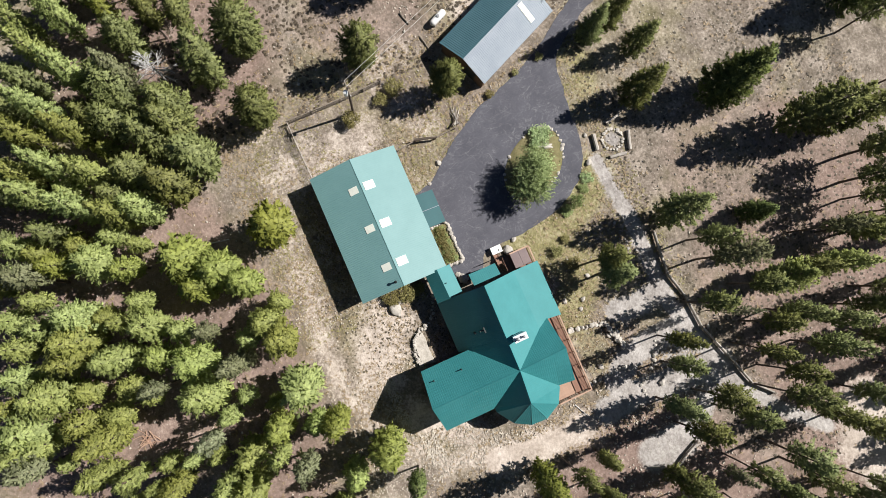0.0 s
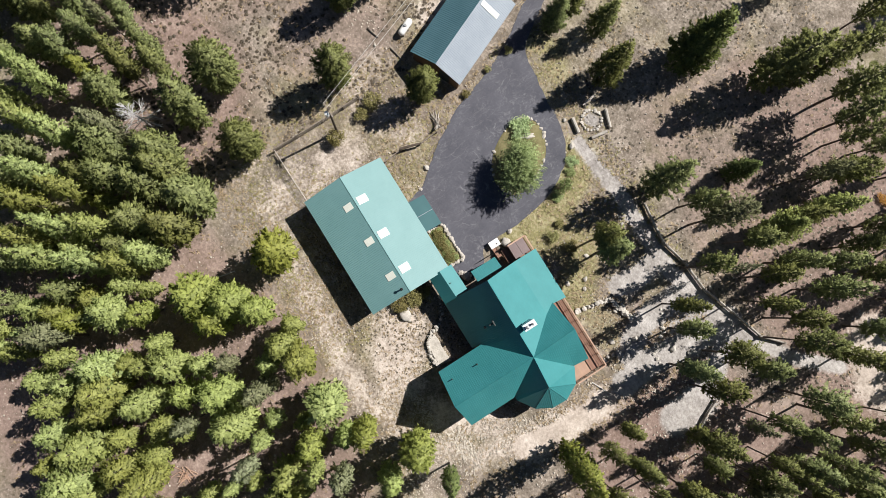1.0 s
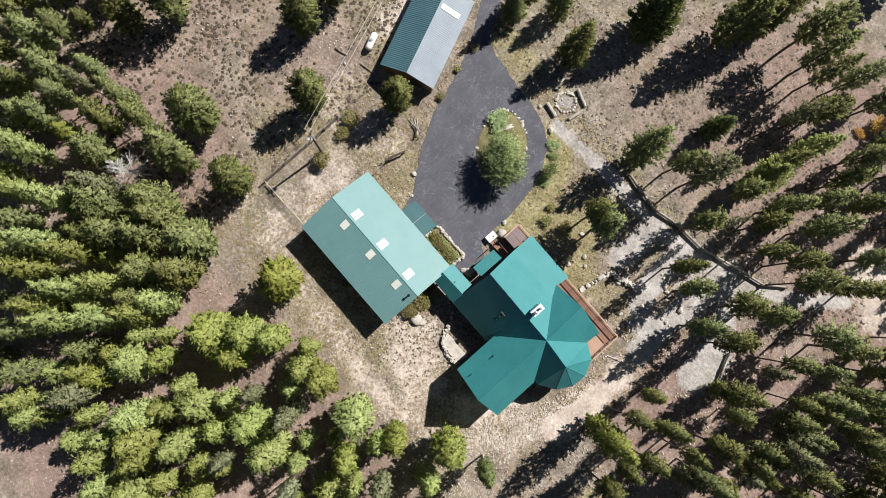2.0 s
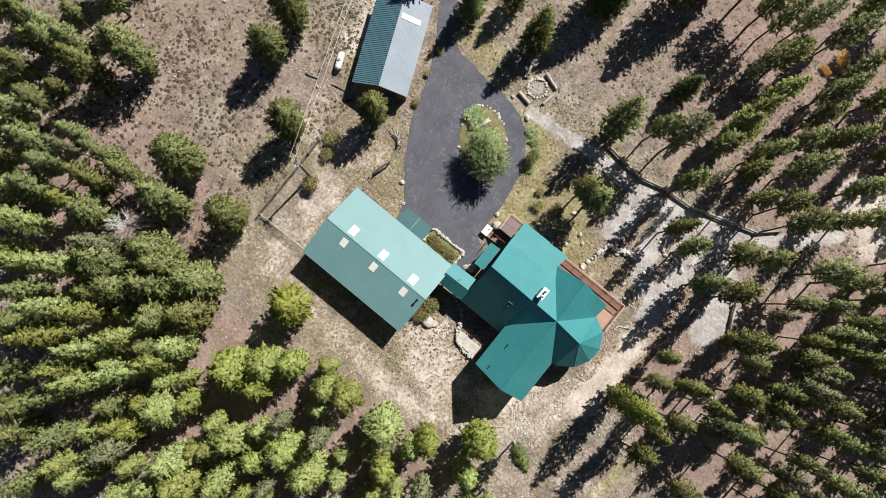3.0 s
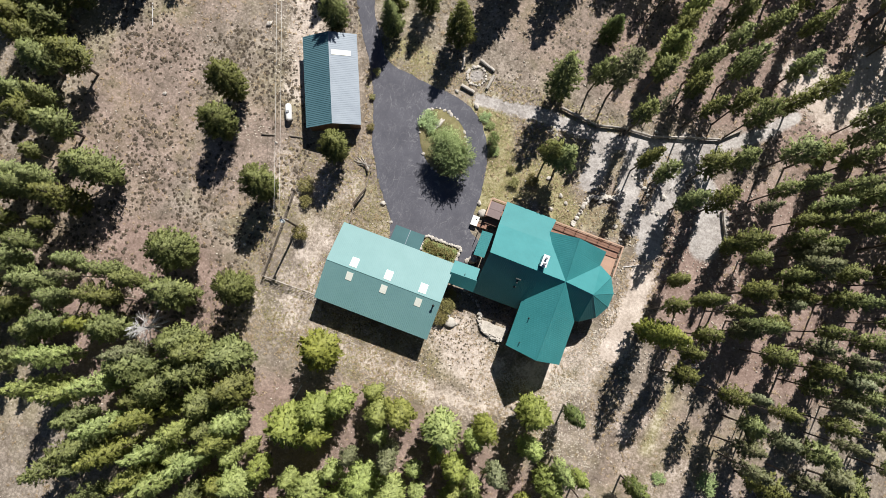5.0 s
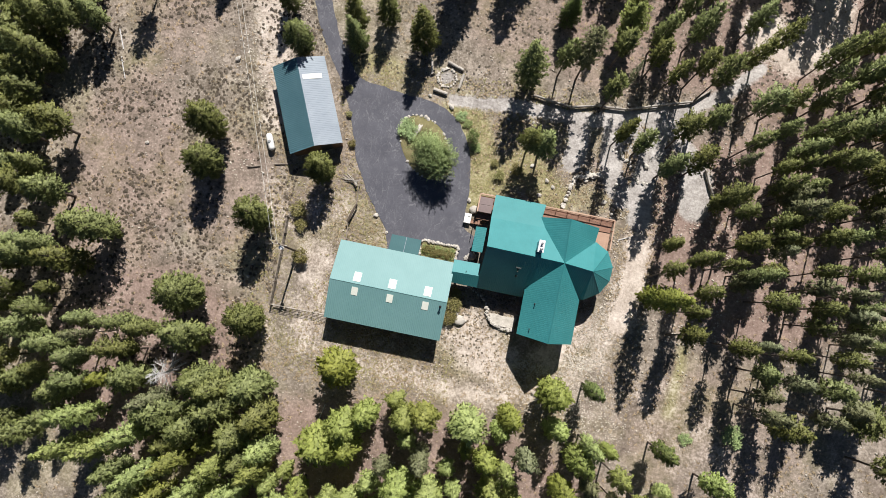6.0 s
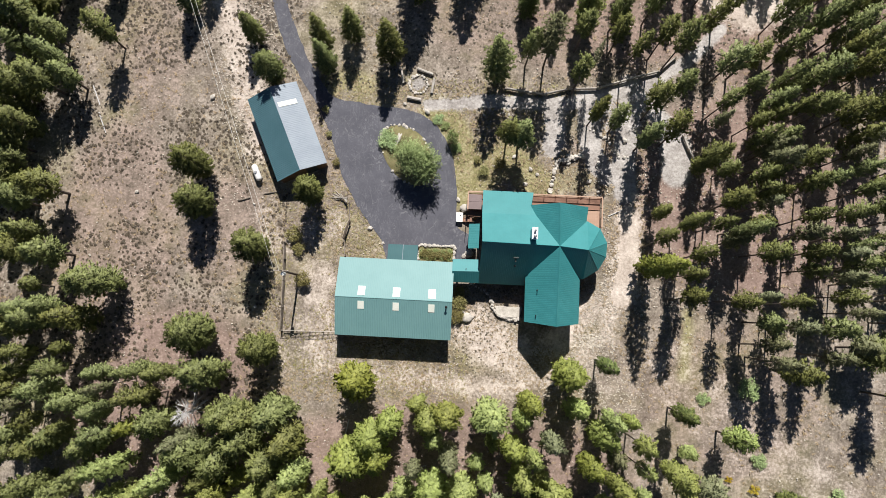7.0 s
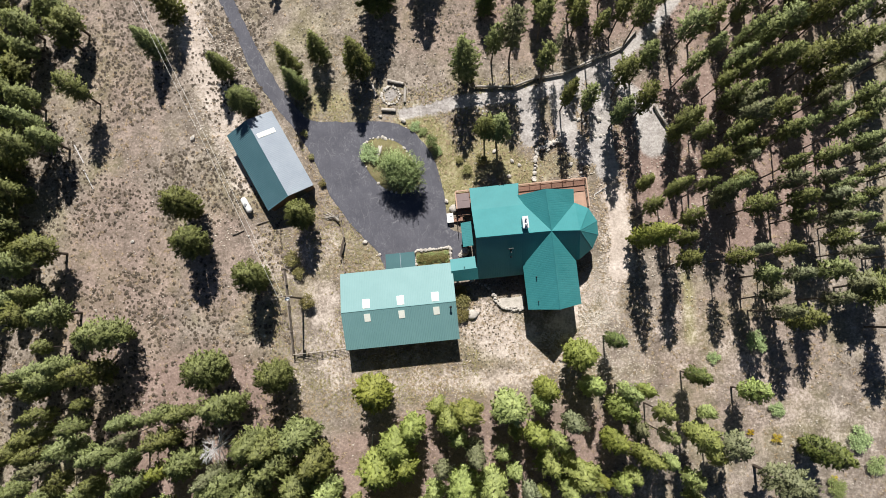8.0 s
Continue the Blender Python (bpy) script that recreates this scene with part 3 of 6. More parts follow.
roof_slope("roof_slope", [(GX0, GYR, GR), (GX1, GYR, GR), (GX1, GY0, GE), (GX0, GY0, GE)], M_ROOF_PALE, garage, rib=0.028)
cap_line("ridge_cap", (GX0, GYR, GR), (GX1, GYR, GR), M_ROOF_PALE, garage, 0.12, 0.05)


def garage_z(y):
    return GR - (GR - GE) * abs(y - GYR) / ((GY1 - GYR) if y > GYR else (GYR - GY0))


for sx in (-12.2, -7.65, -3.05):
    for y0, y1, w in ((1.45, 2.65, 0.47), (-0.32, 0.70, 0.41)):
        bm = bmesh.new()
        vs = []
        for y in (y0, y1):
            for x in (sx - w, sx + w):
                vs.append((x, y, garage_z(y) + 0.05))
        a, b, c, d = [bm.verts.new(v) for v in vs]
        f = bm.faces.new((a, b, d, c))
        r = bmesh.ops.extrude_face_region(bm, geom=[f])
        for v in r["geom"]:
            if isinstance(v, bmesh.types.BMVert):
                v.co.z -= 0.055
        bmesh.ops.recalc_face_normals(bm, faces=bm.faces[:])
        part("skylight", bm, M_SKYLIGHT, garage, "translucent white roof panel")
bm = bmesh.new()
tube(bm, (-1.15, 0.45, 4.9), (-1.15, 0.45, 5.72), 0.10, sides=12)
tube(bm, (-1.15, 0.45, 5.70), (-1.15, 0.45, 5.82), 0.17, 0.05, sides=12)
part("flue", bm, M_BLACK, garage, "black metal flue pipe with a rain cap")
# lean-to canopy over the garage's side door
roof_slope("canopy_roof", [(-9.35, 6.3, 3.15), (-5.35, 6.3, 3.15), (-5.35, 8.55, 2.55), (-9.35, 8.55, 2.55)], M_ROOF_DARK, garage, 0.08, 0.23, 0.013, "blue-green lean-to canopy roof")
bm = bmesh.new()
for q in ((-9.2, 8.4), (-5.5, 8.4)):
    bm = bmesh.new()
    box(bm, (q[0] - .07, q[1] - .07, -0.1), (q[0] + .07, q[1] + .07, 2.52))
    part("canopy_post", bm, M_LOG, garage)
bm = bmesh.new()
a, b = Vector((-7.33, 6.32, 3.21)), Vector((-7.33, 8.55, 2.62))
tube(bm, a, b, 0.035, sides=6)
part("seam_cap", bm, M_GALV, garage)

# ---------------------------------------------------------------- house

HP = Vector((12.7, 8.72, 8.1))       # where the four ridges meet
house = thing("house", (8, 6, 0), "timber house with a steep teal ribbed metal roof", "house")
house.matrix_basis = pose(0, 0, 0)
RW = (3.0, 8.85, 8.1)
S_EAVE, N_BREAK, N_EAVE = 3.85, 13.0, 16.38
NBZ, NZ = 5.15, 3.1
# south slope, cut by the valley of the south wing
valley_s = (9.0, 4.95, 4.0)
roof_slope("roof_slope", [RW, tuple(HP), valley_s, (9.0, S_EAVE, 2.75), (2.85, S_EAVE, 2.75)], M_ROOF, house)
# north slope above the break, cut by the valley of the north wing
roof_slope("roof_slope", [RW, tuple(HP), (9.95, 13.0, NBZ), (2.95, 12.95, NBZ)], M_ROOF, house)
# shallower porch roof below the break
roof_slope("porch_roof", [(2.95, 12.95, NBZ), (9.95, 13.0, NBZ), (9.45, 14.4, 4.28), (9.8, 16.38, NZ), (3.05, 16.38, NZ)], M_ROOF, house)
# south wing
WR = (12.57, -1.3, 8.1)
roof_slope("roof_slope", [tuple(HP), valley_s, (9.0, -0.9, 4.3), WR], M_ROOF, house)
roof_slope("roof_slope", [tuple(HP), WR, (16.05, -0.85, 4.3), (16.05, 4.85, 4.3)], M_ROOF, house)
# north wing
NR = (12.55, 14.25, 8.0)
roof_slope("roof_slope", [tuple(HP), NR, (9.3, 14.45, 4.25), (9.95, 13.0, 5.13)], M_ROOF, house)
roof_slope("roof_slope", [tuple(HP), (16.75, 12.6, 4.25), (16.95, 14.55, 4.25), NR], M_ROOF, house)
# east wing and its many-sided end
AP = Vector((16.3, 8.42, 8.0))
RIM = [(16.8, 12.65, 4.4), (18.52, 11.7, 4.5), (19.46, 9.85, 4.5), (19.36, 8.0, 4.5), (18.37, 6.25, 4.5), (16.5, 5.0, 4.4)]
roof_slope("roof_slope", [tuple(HP), tuple(AP), RIM[0]], M_ROOF, house)
for k in range(5):
    roof_slope("roof_facet", [tuple(AP), RIM[k + 1], RIM[k]], M_ROOF, house)
roof_slope("roof_slope", [tuple(HP), tuple(AP), RIM[5], (16.0, 5.0, 4.1)], M_ROOF, house)
for a, b in ((RW, HP), (HP, WR), (HP, NR), (HP, AP)) + tuple((AP, q) for q in RIM[1:5]):
    cap_line("ridge_cap", a, b, M_ROOF, house, 0.09, 0.07)
# walls under the roofs
slab_walls("wall", [(3.5, 4.4, 3.0), (9.4, 4.4, 3.0), (9.4, 12.6, 4.0), (3.5, 12.6, 4.0), (3.5, 8.8, 7.7)], house, M_SIDING)
slab_walls("wall", [(9.5, -0.6, 4.3), (12.57, -0.6, 7.6), (15.55, -0.6, 4.3), (15.55, 8.0, 4.3), (9.5, 8.0, 4.3)], house, M_SIDING)
slab_walls("wall", [(9.9, 8.0, 4.3), (16.4, 8.0, 4.3), (16.4, 13.9, 4.3), (12.55, 13.9, 7.5), (9.9, 13.9, 4.3)], house, M_SIDING)
slab_walls("wall", [(x + (16.3 - x) * 0.12, y + (8.4 - y) * 0.12, 4.05) for x, y, z in RIM] + [(15.5, 6.0, 4.05), (15.5, 11.5, 4.05)], house, M_SIDING)
# porch posts under the north roof
for x in (3.3, 6.4, 9.4):
    bm = bmesh.new()
    box(bm, (x - 0.1, 16.0, 1.0), (x + 0.1, 16.2, 3.12))
    part("porch_post", bm, M_RAIL, house)
# chimney chase on the north slope
bm = bmesh.new()
box(bm, (9.13, 9.4, 6.2), (9.77, 10.8, 8.8), 0.02)
chase = part("chimney", bm, M_CHASE, house, "pale boxed chimney chase with flue pipes")
bm = bmesh.new()
box(bm, (9.07, 9.34, 8.8), (9.83, 10.86, 8.87), 0.015)
part("chimney_cap", bm, M_CHASE, chase)
for y, r in ((9.72, 0.2), (10.4, 0.14)):
    bm = bmesh.new()
    tube(bm, (9.46, y, 8.85), (9.46, y, 9.2), r * 0.7, sides=14)
    tube(bm, (9.46, y, 9.23), (9.46, y, 9.3), r * 1.05, r * 0.3, sides=14)
    part("flue", bm, M_STEEL, chase, "grey steel flue pipe with a rain cap")
# pipes and vents
for x, y, z, h, r in ((7.45, 6.2, 5.3, 0.55, 0.08), (10.4, 3.2, 5.6, 0.5, 0.05), (10.3, 0.0, 5.5, 0.5, 0.05), (1.2, 5.6, 3.6, 0.7, 0.05)):
    bm = bmesh.new()
    tube(bm, (x, y, z), (x, y, z + h + 0.2), r, sides=10)
    tube(bm, (x, y, z + 0.02), (x, y, z + 0.14), r * 2.2, r * 1.1, sides=10)
    part("vent_pipe", bm, M_DARKTRIM, house)
bm = bmesh.new()
box(bm, (7.1, 7.05, 6.5), (7.75, 7.2, 6.95), 0.02)
box(bm, (7.35, 6.6, 6.1), (7.5, 7.1, 6.62), 0.02)
part("roof_vent", bm, M_DARKTRIM, house, "dark box vent on the shaded roof slope")
# covered link between garage and house
BR = 4.35
roof_slope("link_roof", [(-0.6, 5.2, BR), (2.85, 5.3, BR), (2.85, 6.95, 3.5), (-0.6, 6.85, 3.5)], M_ROOF, house, label="small gable roof linking garage and house")
roof_slope("link_roof", [(-0.6, 5.2, BR), (2.95, 5.3, BR), (2.95, 3.85, 3.2), (-0.6, 3.85, 3.2)], M_ROOF, house)
for x, y in ((0.2, 4.2), (0.2, 6.5), (2.3, 4.2), (2.3, 6.5)):
    bm = bmesh.new()
    box(bm, (x - .09, y - .09, -0.1), (x + .09, y + .09, 3.4))
    part("link_post", bm, M_SIDING, house)
# entrance roof
roof_slope("entrance_roof", [(2.75, 8.45, 3.5), (2.75, 11.75, 3.5), (1.35, 11.72, 3.05), (1.35, 8.42, 3.05)], M_ROOF, house, label="narrow entrance roof beside the driveway")
for y in (8.6, 11.5):
    bm = bmesh.new()
    box(bm, (1.45, y - .08, -0.1), (1.6, y + .08, 3.05))
    part("entrance_post", bm, M_SIDING, house)

# ---------------------------------------------------------------- deck

DZ = 1.1
deck = thing("deck", (0, 0, 0), "red-brown board deck with a wooden railing", "deck")
board_x = raw("board", [(x, y, z) for x in (0, 1) for y in (0, 0.138) for z in (-0.035, 0)], [(0, 1, 3, 2), (4, 6, 7, 5), (0, 4, 5, 1), (2, 3, 7, 6), (1, 5, 7, 3), (0, 2, 6, 4)], M_DECK)
board_pale = board_x.copy()
board_pale.materials[0] = M_RAIL
rng = random.Random(5)


def lay_boards(x0, x1, y0, y1, mesh=board_x):
    y = y0
    while y + 0.138 <= y1 + 0.02:
        piece("board", mesh, deck, Matrix.LocRotScale((x0 + rng.uniform(-0.015, 0.015), y, DZ + rng.uniform(-0.004, 0.004)), None, (x1 - x0, 1, 1)))
        y += 0.145


lay_boards(9.9, 19.25, 14.75, 16.35)
lay_boards(16.9, 19.25, 12.3, 14.7, board_pale)
lay_boards(1.15, 3.3, 13.1, 16.35)
lay_boards(3.4, 9.8, 13.2, 16.3)
def deck_timber(name, lo, hi):
    bm = bmesh.new()
    box(bm, lo, hi)
    part(name, bm, M_SIDING, deck)


for y in (14.8, 16.25):
    deck_timber("beam", (9.9, y - .05, DZ - .22), (19.05, y + .05, DZ - .04))
for x in (17.0, 19.15):
    deck_timber("beam", (x - .05, 12.3, DZ - .22), (x + .05, 16.2, DZ - .04))
for x, y in ((10, 16.1), (13, 16.1), (16, 16.1), (19.0, 16.1), (19.0, 12.5), (19.0, 14.3), (1.3, 16.1), (1.3, 13.2), (3.2, 16.1), (17.2, 12.5)):
    deck_timber("support", (x - .08, y - .08, -0.15), (x + .08, y + .08, DZ - .05))


def railing(a, b, posts):
    a, b = Vector(a), Vector(b)
    d = (b - a).normalized()
    n = d.cross(Vector((0, 0, 1)))
    for k in range(posts + 1):
        q = a + (b - a) * k / posts
        bm = bmesh.new()
        box(bm, (q.x - .05, q.y - .05, DZ - .1), (q.x + .05, q.y + .05, DZ + 0.98), 0.008)
        part("post", bm, M_RAIL, deck)
    for h, w, t in ((1.0, 0.08, 0.04), (0.15, 0.025, 0.05)):
        bm = bmesh.new()
        vs = [bm.verts.new(p + n * s * w + Vector((0, 0, DZ + h + z))) for p in (a, b) for s in (-1, 1) for z in (-t, 0)]
        for f in ((0, 1, 3, 2), (4, 6, 7, 5), (0, 4, 5, 1), (2, 3, 7, 6), (1, 5, 7, 3), (0, 2, 6, 4)):
            bm.faces.new([vs[i] for i in f])
        bmesh.ops.recalc_face_normals(bm, faces=bm.faces[:])
        part("rail", bm, M_RAIL, deck)
    bm = bmesh.new()
    steps = int((b - a).length / 0.14)
    for k in range(1, steps):
        q = a + (b - a) * k / steps
        box(bm, (q.x - .016, q.y - .016, DZ + 0.14), (q.x + .016, q.y + .016, DZ + 0.97))
    tagged(part("balusters", bm, M_RAIL, deck), kind="stuff")


railing((9.95, 16.36, 0), (19.3, 16.36, 0), 6)
railing((19.3, 16.3, 0), (19.3, 12.3, 0), 3)
railing((1.1, 16.36, 0), (3.2, 16.36, 0), 1)
railing((1.08, 16.3, 0), (1.08, 13.9, 0), 2)
# steps down to the drive
for k in range(5):
    bm = bmesh.new()
    box(bm, (1.75 - 0.29 * k - 0.3, 12.35, DZ - 0.2 * k - 0.25), (1.75 - 0.29 * k, 13.0, DZ - 0.2 * k - 0.2), 0.008)
    part("step", bm, M_DECK, deck)
bm = bmesh.new()
for y in (12.38, 12.92):
    vs = [bm.verts.new((x, y + o, z)) for o in (0, 0.05) for x, z in ((2.0, DZ - .05), (2.0, DZ - .32), (0.45, -0.1), (0.3, 0.15))]
    bm.faces.new(vs[:4]), bm.faces.new(vs[4:][::-1])
    for i in range(4):
        j = (i + 1) % 4
        bm.faces.new((vs[i], vs[4 + i], vs[4 + j], vs[j]))
bmesh.ops.recalc_face_normals(bm, faces=bm.faces[:])
part("stringer", bm, M_SIDING, deck)

tub = thing("hot_tub", (2.05, 14.95, DZ), "square hot tub with a mauve-brown folding cover on the deck", "hot tub")
bm = bmesh.new()
box(bm, (-0.88, -1.0, 0.0), (0.88, 1.0, 0.78), 0.04)
part("shell", bm, M_SIDING, tub)
for y0, y1 in ((-1.02, -0.01), (0.01, 1.02)):
    bm = bmesh.new()
    box(bm, (-0.9, y0, 0.78), (0.9, y1, 0.90), 0.03)
    part("cover", bm, M_TUBCOVER, tub, "mauve-brown vinyl cover half")

# iron handrail by the entrance
gate = thing("handrail", (0.95, 10.9, 0), "black iron handrail beside the entrance steps", "handrail")
bm = bmesh.new()
for x, y in ((0, 0), (0, 1.2), (0, 2.0)):
    tube(bm, (x, y - 0.6, -0.05), (x, y - 0.6, 1.0), 0.025, sides=6)
for z in (0.5, 1.0):
    tube(bm, (0, -0.6, z), (0, 1.4, z), 0.022, sides=6)
part("rail", bm, M_BLACK, gate)
bin_ = thing("storage_bin", (0.02, 12.95, 0.0), "white plastic storage bin standing at the drive's edge", "storage bin")
bm = bmesh.new()
box(bm, (-0.42, -0.62, 0.04), (0.42, 0.62, 0.62), 0.03)
part("body", bm, M_WHITE, bin_)
bm = bmesh.new()
box(bm, (-0.46, -0.66, 0.62), (0.46, 0.66, 0.70), 0.025)
part("lid", bm, M_WHITE, bin_)
bm = bmesh.new()
box(bm, (0.05, 0.15, 0.70), (0.22, 0.3, 0.74), 0.01)
part("latch", bm, M_BLACK, bin_)
lone_boulder(0.75, 14.35, 1.2, 1.0, 1.0, 30, 1)
lone_boulder(-0.3, 15.5, 0.7, 0.55, 0.6, 80, 2)
lone_boulder(1.6, 8.0, 1.3, 1.1, 1.1, 10, 3)
lone_boulder(0.9, 7.7, 0.7, 0.6, 0.6, 60, 0)
lone_boulder(1.7, -0.75, 1.5, 1.2, 1.0, 20, 1, "pale granite boulder beside the gravel court")
lone_boulder(1.1, -0.2, 0.8, 0.7, 0.6, 70, 2)
lone_boulder(15.5, 22.25, 1.7, 0.75, 0.8, -20, 0, "long pale boulder closing a stone border")
lone_boulder(2.1, 4.0, 0.75, 0.5, 0.5, 5, 2)
lone_boulder(-12.3, 10.86, 0.75, 0.6, 0.6, 15, 3)
lone_boulder(-10.4, 8.9, 0.5, 0.4, 0.4, 45, 0)

# planting bed along the garage
bed = part("flower_bed", (lambda b: (box(b, (-5.35, 6.55, -0.1), (-0.55, 8.75, 0.22)), b)[1])(bmesh.new()), M_TURF, None)
tagged(bed, "raised planting bed edged with pale stones along the garage", "planting bed", kind="structure")
stone_row(bed, [(-5.4, 6.9), (-5.4, 8.7), (-3.0, 8.8), (-0.45, 8.9)], 0.42, 0.27, 21, 0.1, 2, 0.05)
stone_row(bed, [(-0.4, 8.8), (-0.45, 7.8), (-0.5, 7.0)], 0.42, 0.27, 22, 0.1, 2, 0.05)


def stone_wall(name, label, at, runs):
    ob = thing(name, (*at, 0), label, "stone wall")
    for k, (pts, size, gap, rows, seed) in enumerate(runs):
        stone_row(ob, pts, size, gap, seed, 0.05, rows, 0.1)
    return ob


stone_wall("retaining_wall", "curved dry-stone retaining wall of pale granite", (5, 1), [
    ([(2.1, 3.9), (3.2, 3.3), (4.4, 2.6), (5.0, 1.5)], 0.34, 0.36, 1, 31), ([(4.95, 1.7), (5.25, 0.7), (5.9, -0.15), (7.1, -0.65), (8.0, -0.7), (8.9, -0.55)], 0.5, 0.34, 2, 32),
    ([(5.5, 0.55), (6.2, -0.05), (7.2, -0.4), (8.8, -0.3)], 0.36, 0.3, 2, 33)])
terrace = bmesh.new()
ring_t = [(5.3, 0.95), (5.75, 0.1), (6.5, -0.35), (7.6, -0.55), (8.95, -0.45), (9.3, 1.1), (7.6, 1.0), (6.2, 1.1)]
low = [terrace.verts.new((x, y, -0.05)) for x, y in ring_t]
high = [terrace.verts.new((7.3 + (x - 7.3) * 0.94, 0.35 + (y - 0.35) * 0.9, 0.38 + 0.05 * (k % 3))) for k, (x, y) in enumerate(ring_t)]
for k in range(len(ring_t)):
    terrace.faces.new((low[k - 1], low[k], high[k], high[k - 1]))
terrace.faces.new(high)
bmesh.ops.recalc_face_normals(terrace, faces=terrace.faces[:])
M_FILL = surface("pale_gravel_fill", (0.30, 0.27, 0.23), (0.62, 0.58, 0.52), 1.6, 7, 0.95, 0, 0.9, 0.05, 0.2, True)
tagged(part("gravel_terrace", terrace, M_FILL, None), "small raised terrace of pale gravel behind a stone wall", "terrace", kind="structure")
stone_wall("rock_border", "row of pale stones bordering a terrace", (13, 19), [
    ([(12.4, 17.1), (12.7, 18.7), (13.0, 20.3), (13.3, 21.5)], 0.55, 0.5, 2, 34), ([(13.6, 21.6), (14.6, 21.8), (15.8, 22.3), (16.7, 22.4)], 0.6, 0.5, 2, 35),
    ([(19.0, 21.5), (19.1, 19.6), (19.2, 17.0)], 0.5, 0.6, 1, 36)])
stone_wall("rock_border", "loose row of pale stones along a gravel track", (20, 25), [
    ([(5.1, 28.1), (6.3, 28.1), (7.5, 27.9)], 0.4, 0.45, 1, 37), ([(16.6, 27.2), (18.7, 25.9), (20.3, 25.2)], 0.5, 0.5, 1, 38),
    ([(20.4, 25.0), (21.4, 23.6), (21.9, 22.7), (23.1, 22.7)], 0.45, 0.5, 1, 39)])
for k, (x, y, s) in enumerate(((13.4, 21.3, 0.7), (14.9, 21.4, 0.65), (9.6, 20.3, 0.7), (10.6, 19.6, 0.6), (8.9, 18.1, 0.7), (17.8, 18.9, 0.7), (-5.2, 27.9, 0.9), (-8.5, 28.9, 0.6),
                               (4.7, 20.5, 0.5), (7.3, 22.0, 0.6), (22.6, 25.0, 0.9), (24.2, 26.5, 0.7), (23.6, 29.6, 0.6), (-6.0, -1.5, 0.4), (18.9, 33.2, 0.6), (-27.5, -0.8, 0.5),
                               (-45.5, 14.5, 0.6), (-36, 28.7, 0.8), (-28.8, 13.5, 0.4), (2.8, 27.8, 0.4))):
    lone_boulder(x, y, s, s * 0.75, s * 0.8, 47 * k, k)

# ---------------------------------------------------------------- shed

shed = thing("shed", (-24.26, 23.46, 0), "long shed with a two-tone corrugated metal roof", "shed", turn=math.degrees(math.atan2(-0.912, 0.41)))
SE_, SR_ = 2.6, 3.95
L, W = 6.2, 3.6
# local x runs along the ridge, local y across it away from the drive
roof_slope("roof_slope", [(-L, 0, SR_), (L, 0, SR_), (L, -W, SE_), (-L, -W, SE_)][::1], M_ROOF_BLUE, shed, 0.08, 0.25, 0.045, "blue-green corrugated slope")
roof_slope("roof_slope", [(-L, 0, SR_), (L, 0, SR_), (L, W, SE_), (-L, W, SE_)], M_GALV, shed, 0.08, 0.25, 0.045, "bare galvanised corrugated slope")
slab_walls("wall", [(-L + .3, -W + .3, SE_), (L - .3, -W + .3, SE_), (L - .3, 0, SR_ - .1), (L - .3, W - .3, SE_), (-L + .3, W - .3, SE_), (-L + .3, 0, SR_ - .1)], shed, M_SIDING)
bm = bmesh.new()
vs = [bm.verts.new((x, y, SR_ - (SR_ - SE_) * y / W + 0.055)) for x, y in ((-3.75, 0.3), (-3.05, 0.3), (-3.05, 2.75), (-3.75, 2.75))]
f = bm.faces.new(vs)
r = bmesh.ops.extrude_face_region(bm, geom=[f])
for v in r["geom"]:
    if isinstance(v, bmesh.types.BMVert):
        v.co.z -= 0.06
bmesh.ops.recalc_face_normals(bm, faces=bm.faces[:])
part("skylight", bm, M_SKYLIGHT, shed, "translucent white roof panel")
bm = bmesh.new()
box(bm, (L - .33, 0.5, 0.0), (L - .27, 2.0, 2.2), 0.01)
part("door", bm, M_DARKTRIM, shed)

# ---------------------------------------------------------------- propane tank

tank = thing("propane_tank", (-28.6, 17.85, 0), "white horizontal propane tank on concrete feet", "tank", turn=math.degrees(math.atan2(-2.1, 1.0)))
bm = bmesh.new()
prof = [(-1.25, 0.02), (-1.2, 0.2), (-1.08, 0.36), (-0.9, 0.44), (0.9, 0.44), (1.08, 0.36), (1.2, 0.2), (1.25, 0.02)]
rings = [[bm.verts.new((x, r * math.cos(a), 0.72 + r * math.sin(a))) for a in [2 * math.pi * k / 20 for k in range(20)]] for x, r in prof]
for a, b in zip(rings[:-1], rings[1:]):
    for k in range(20):
        bm.faces.new((a[k], a[(k + 1) % 20], b[(k + 1) % 20], b[k]))
bm.faces.new(rings[0][::-1]), bm.faces.new(rings[-1])
bmesh.ops.recalc_face_normals(bm, faces=bm.faces[:])
part("vessel", bm, M_WHITE, tank, smooth=True)
bm = bmesh.new()
tube(bm, (0, 0, 1.1), (0, 0, 1.3), 0.2, 0.18, 14)
part("valve_cover", bm, M_STEEL, tank)
for x in (-0.75, 0.75):
    bm = bmesh.new()
    box(bm, (x - .1, -.38, -0.1), (x + .1, .38, 0.36), 0.01)
    part("foot", bm, M_STONE, tank)

# ---------------------------------------------------------------- power pole and wires

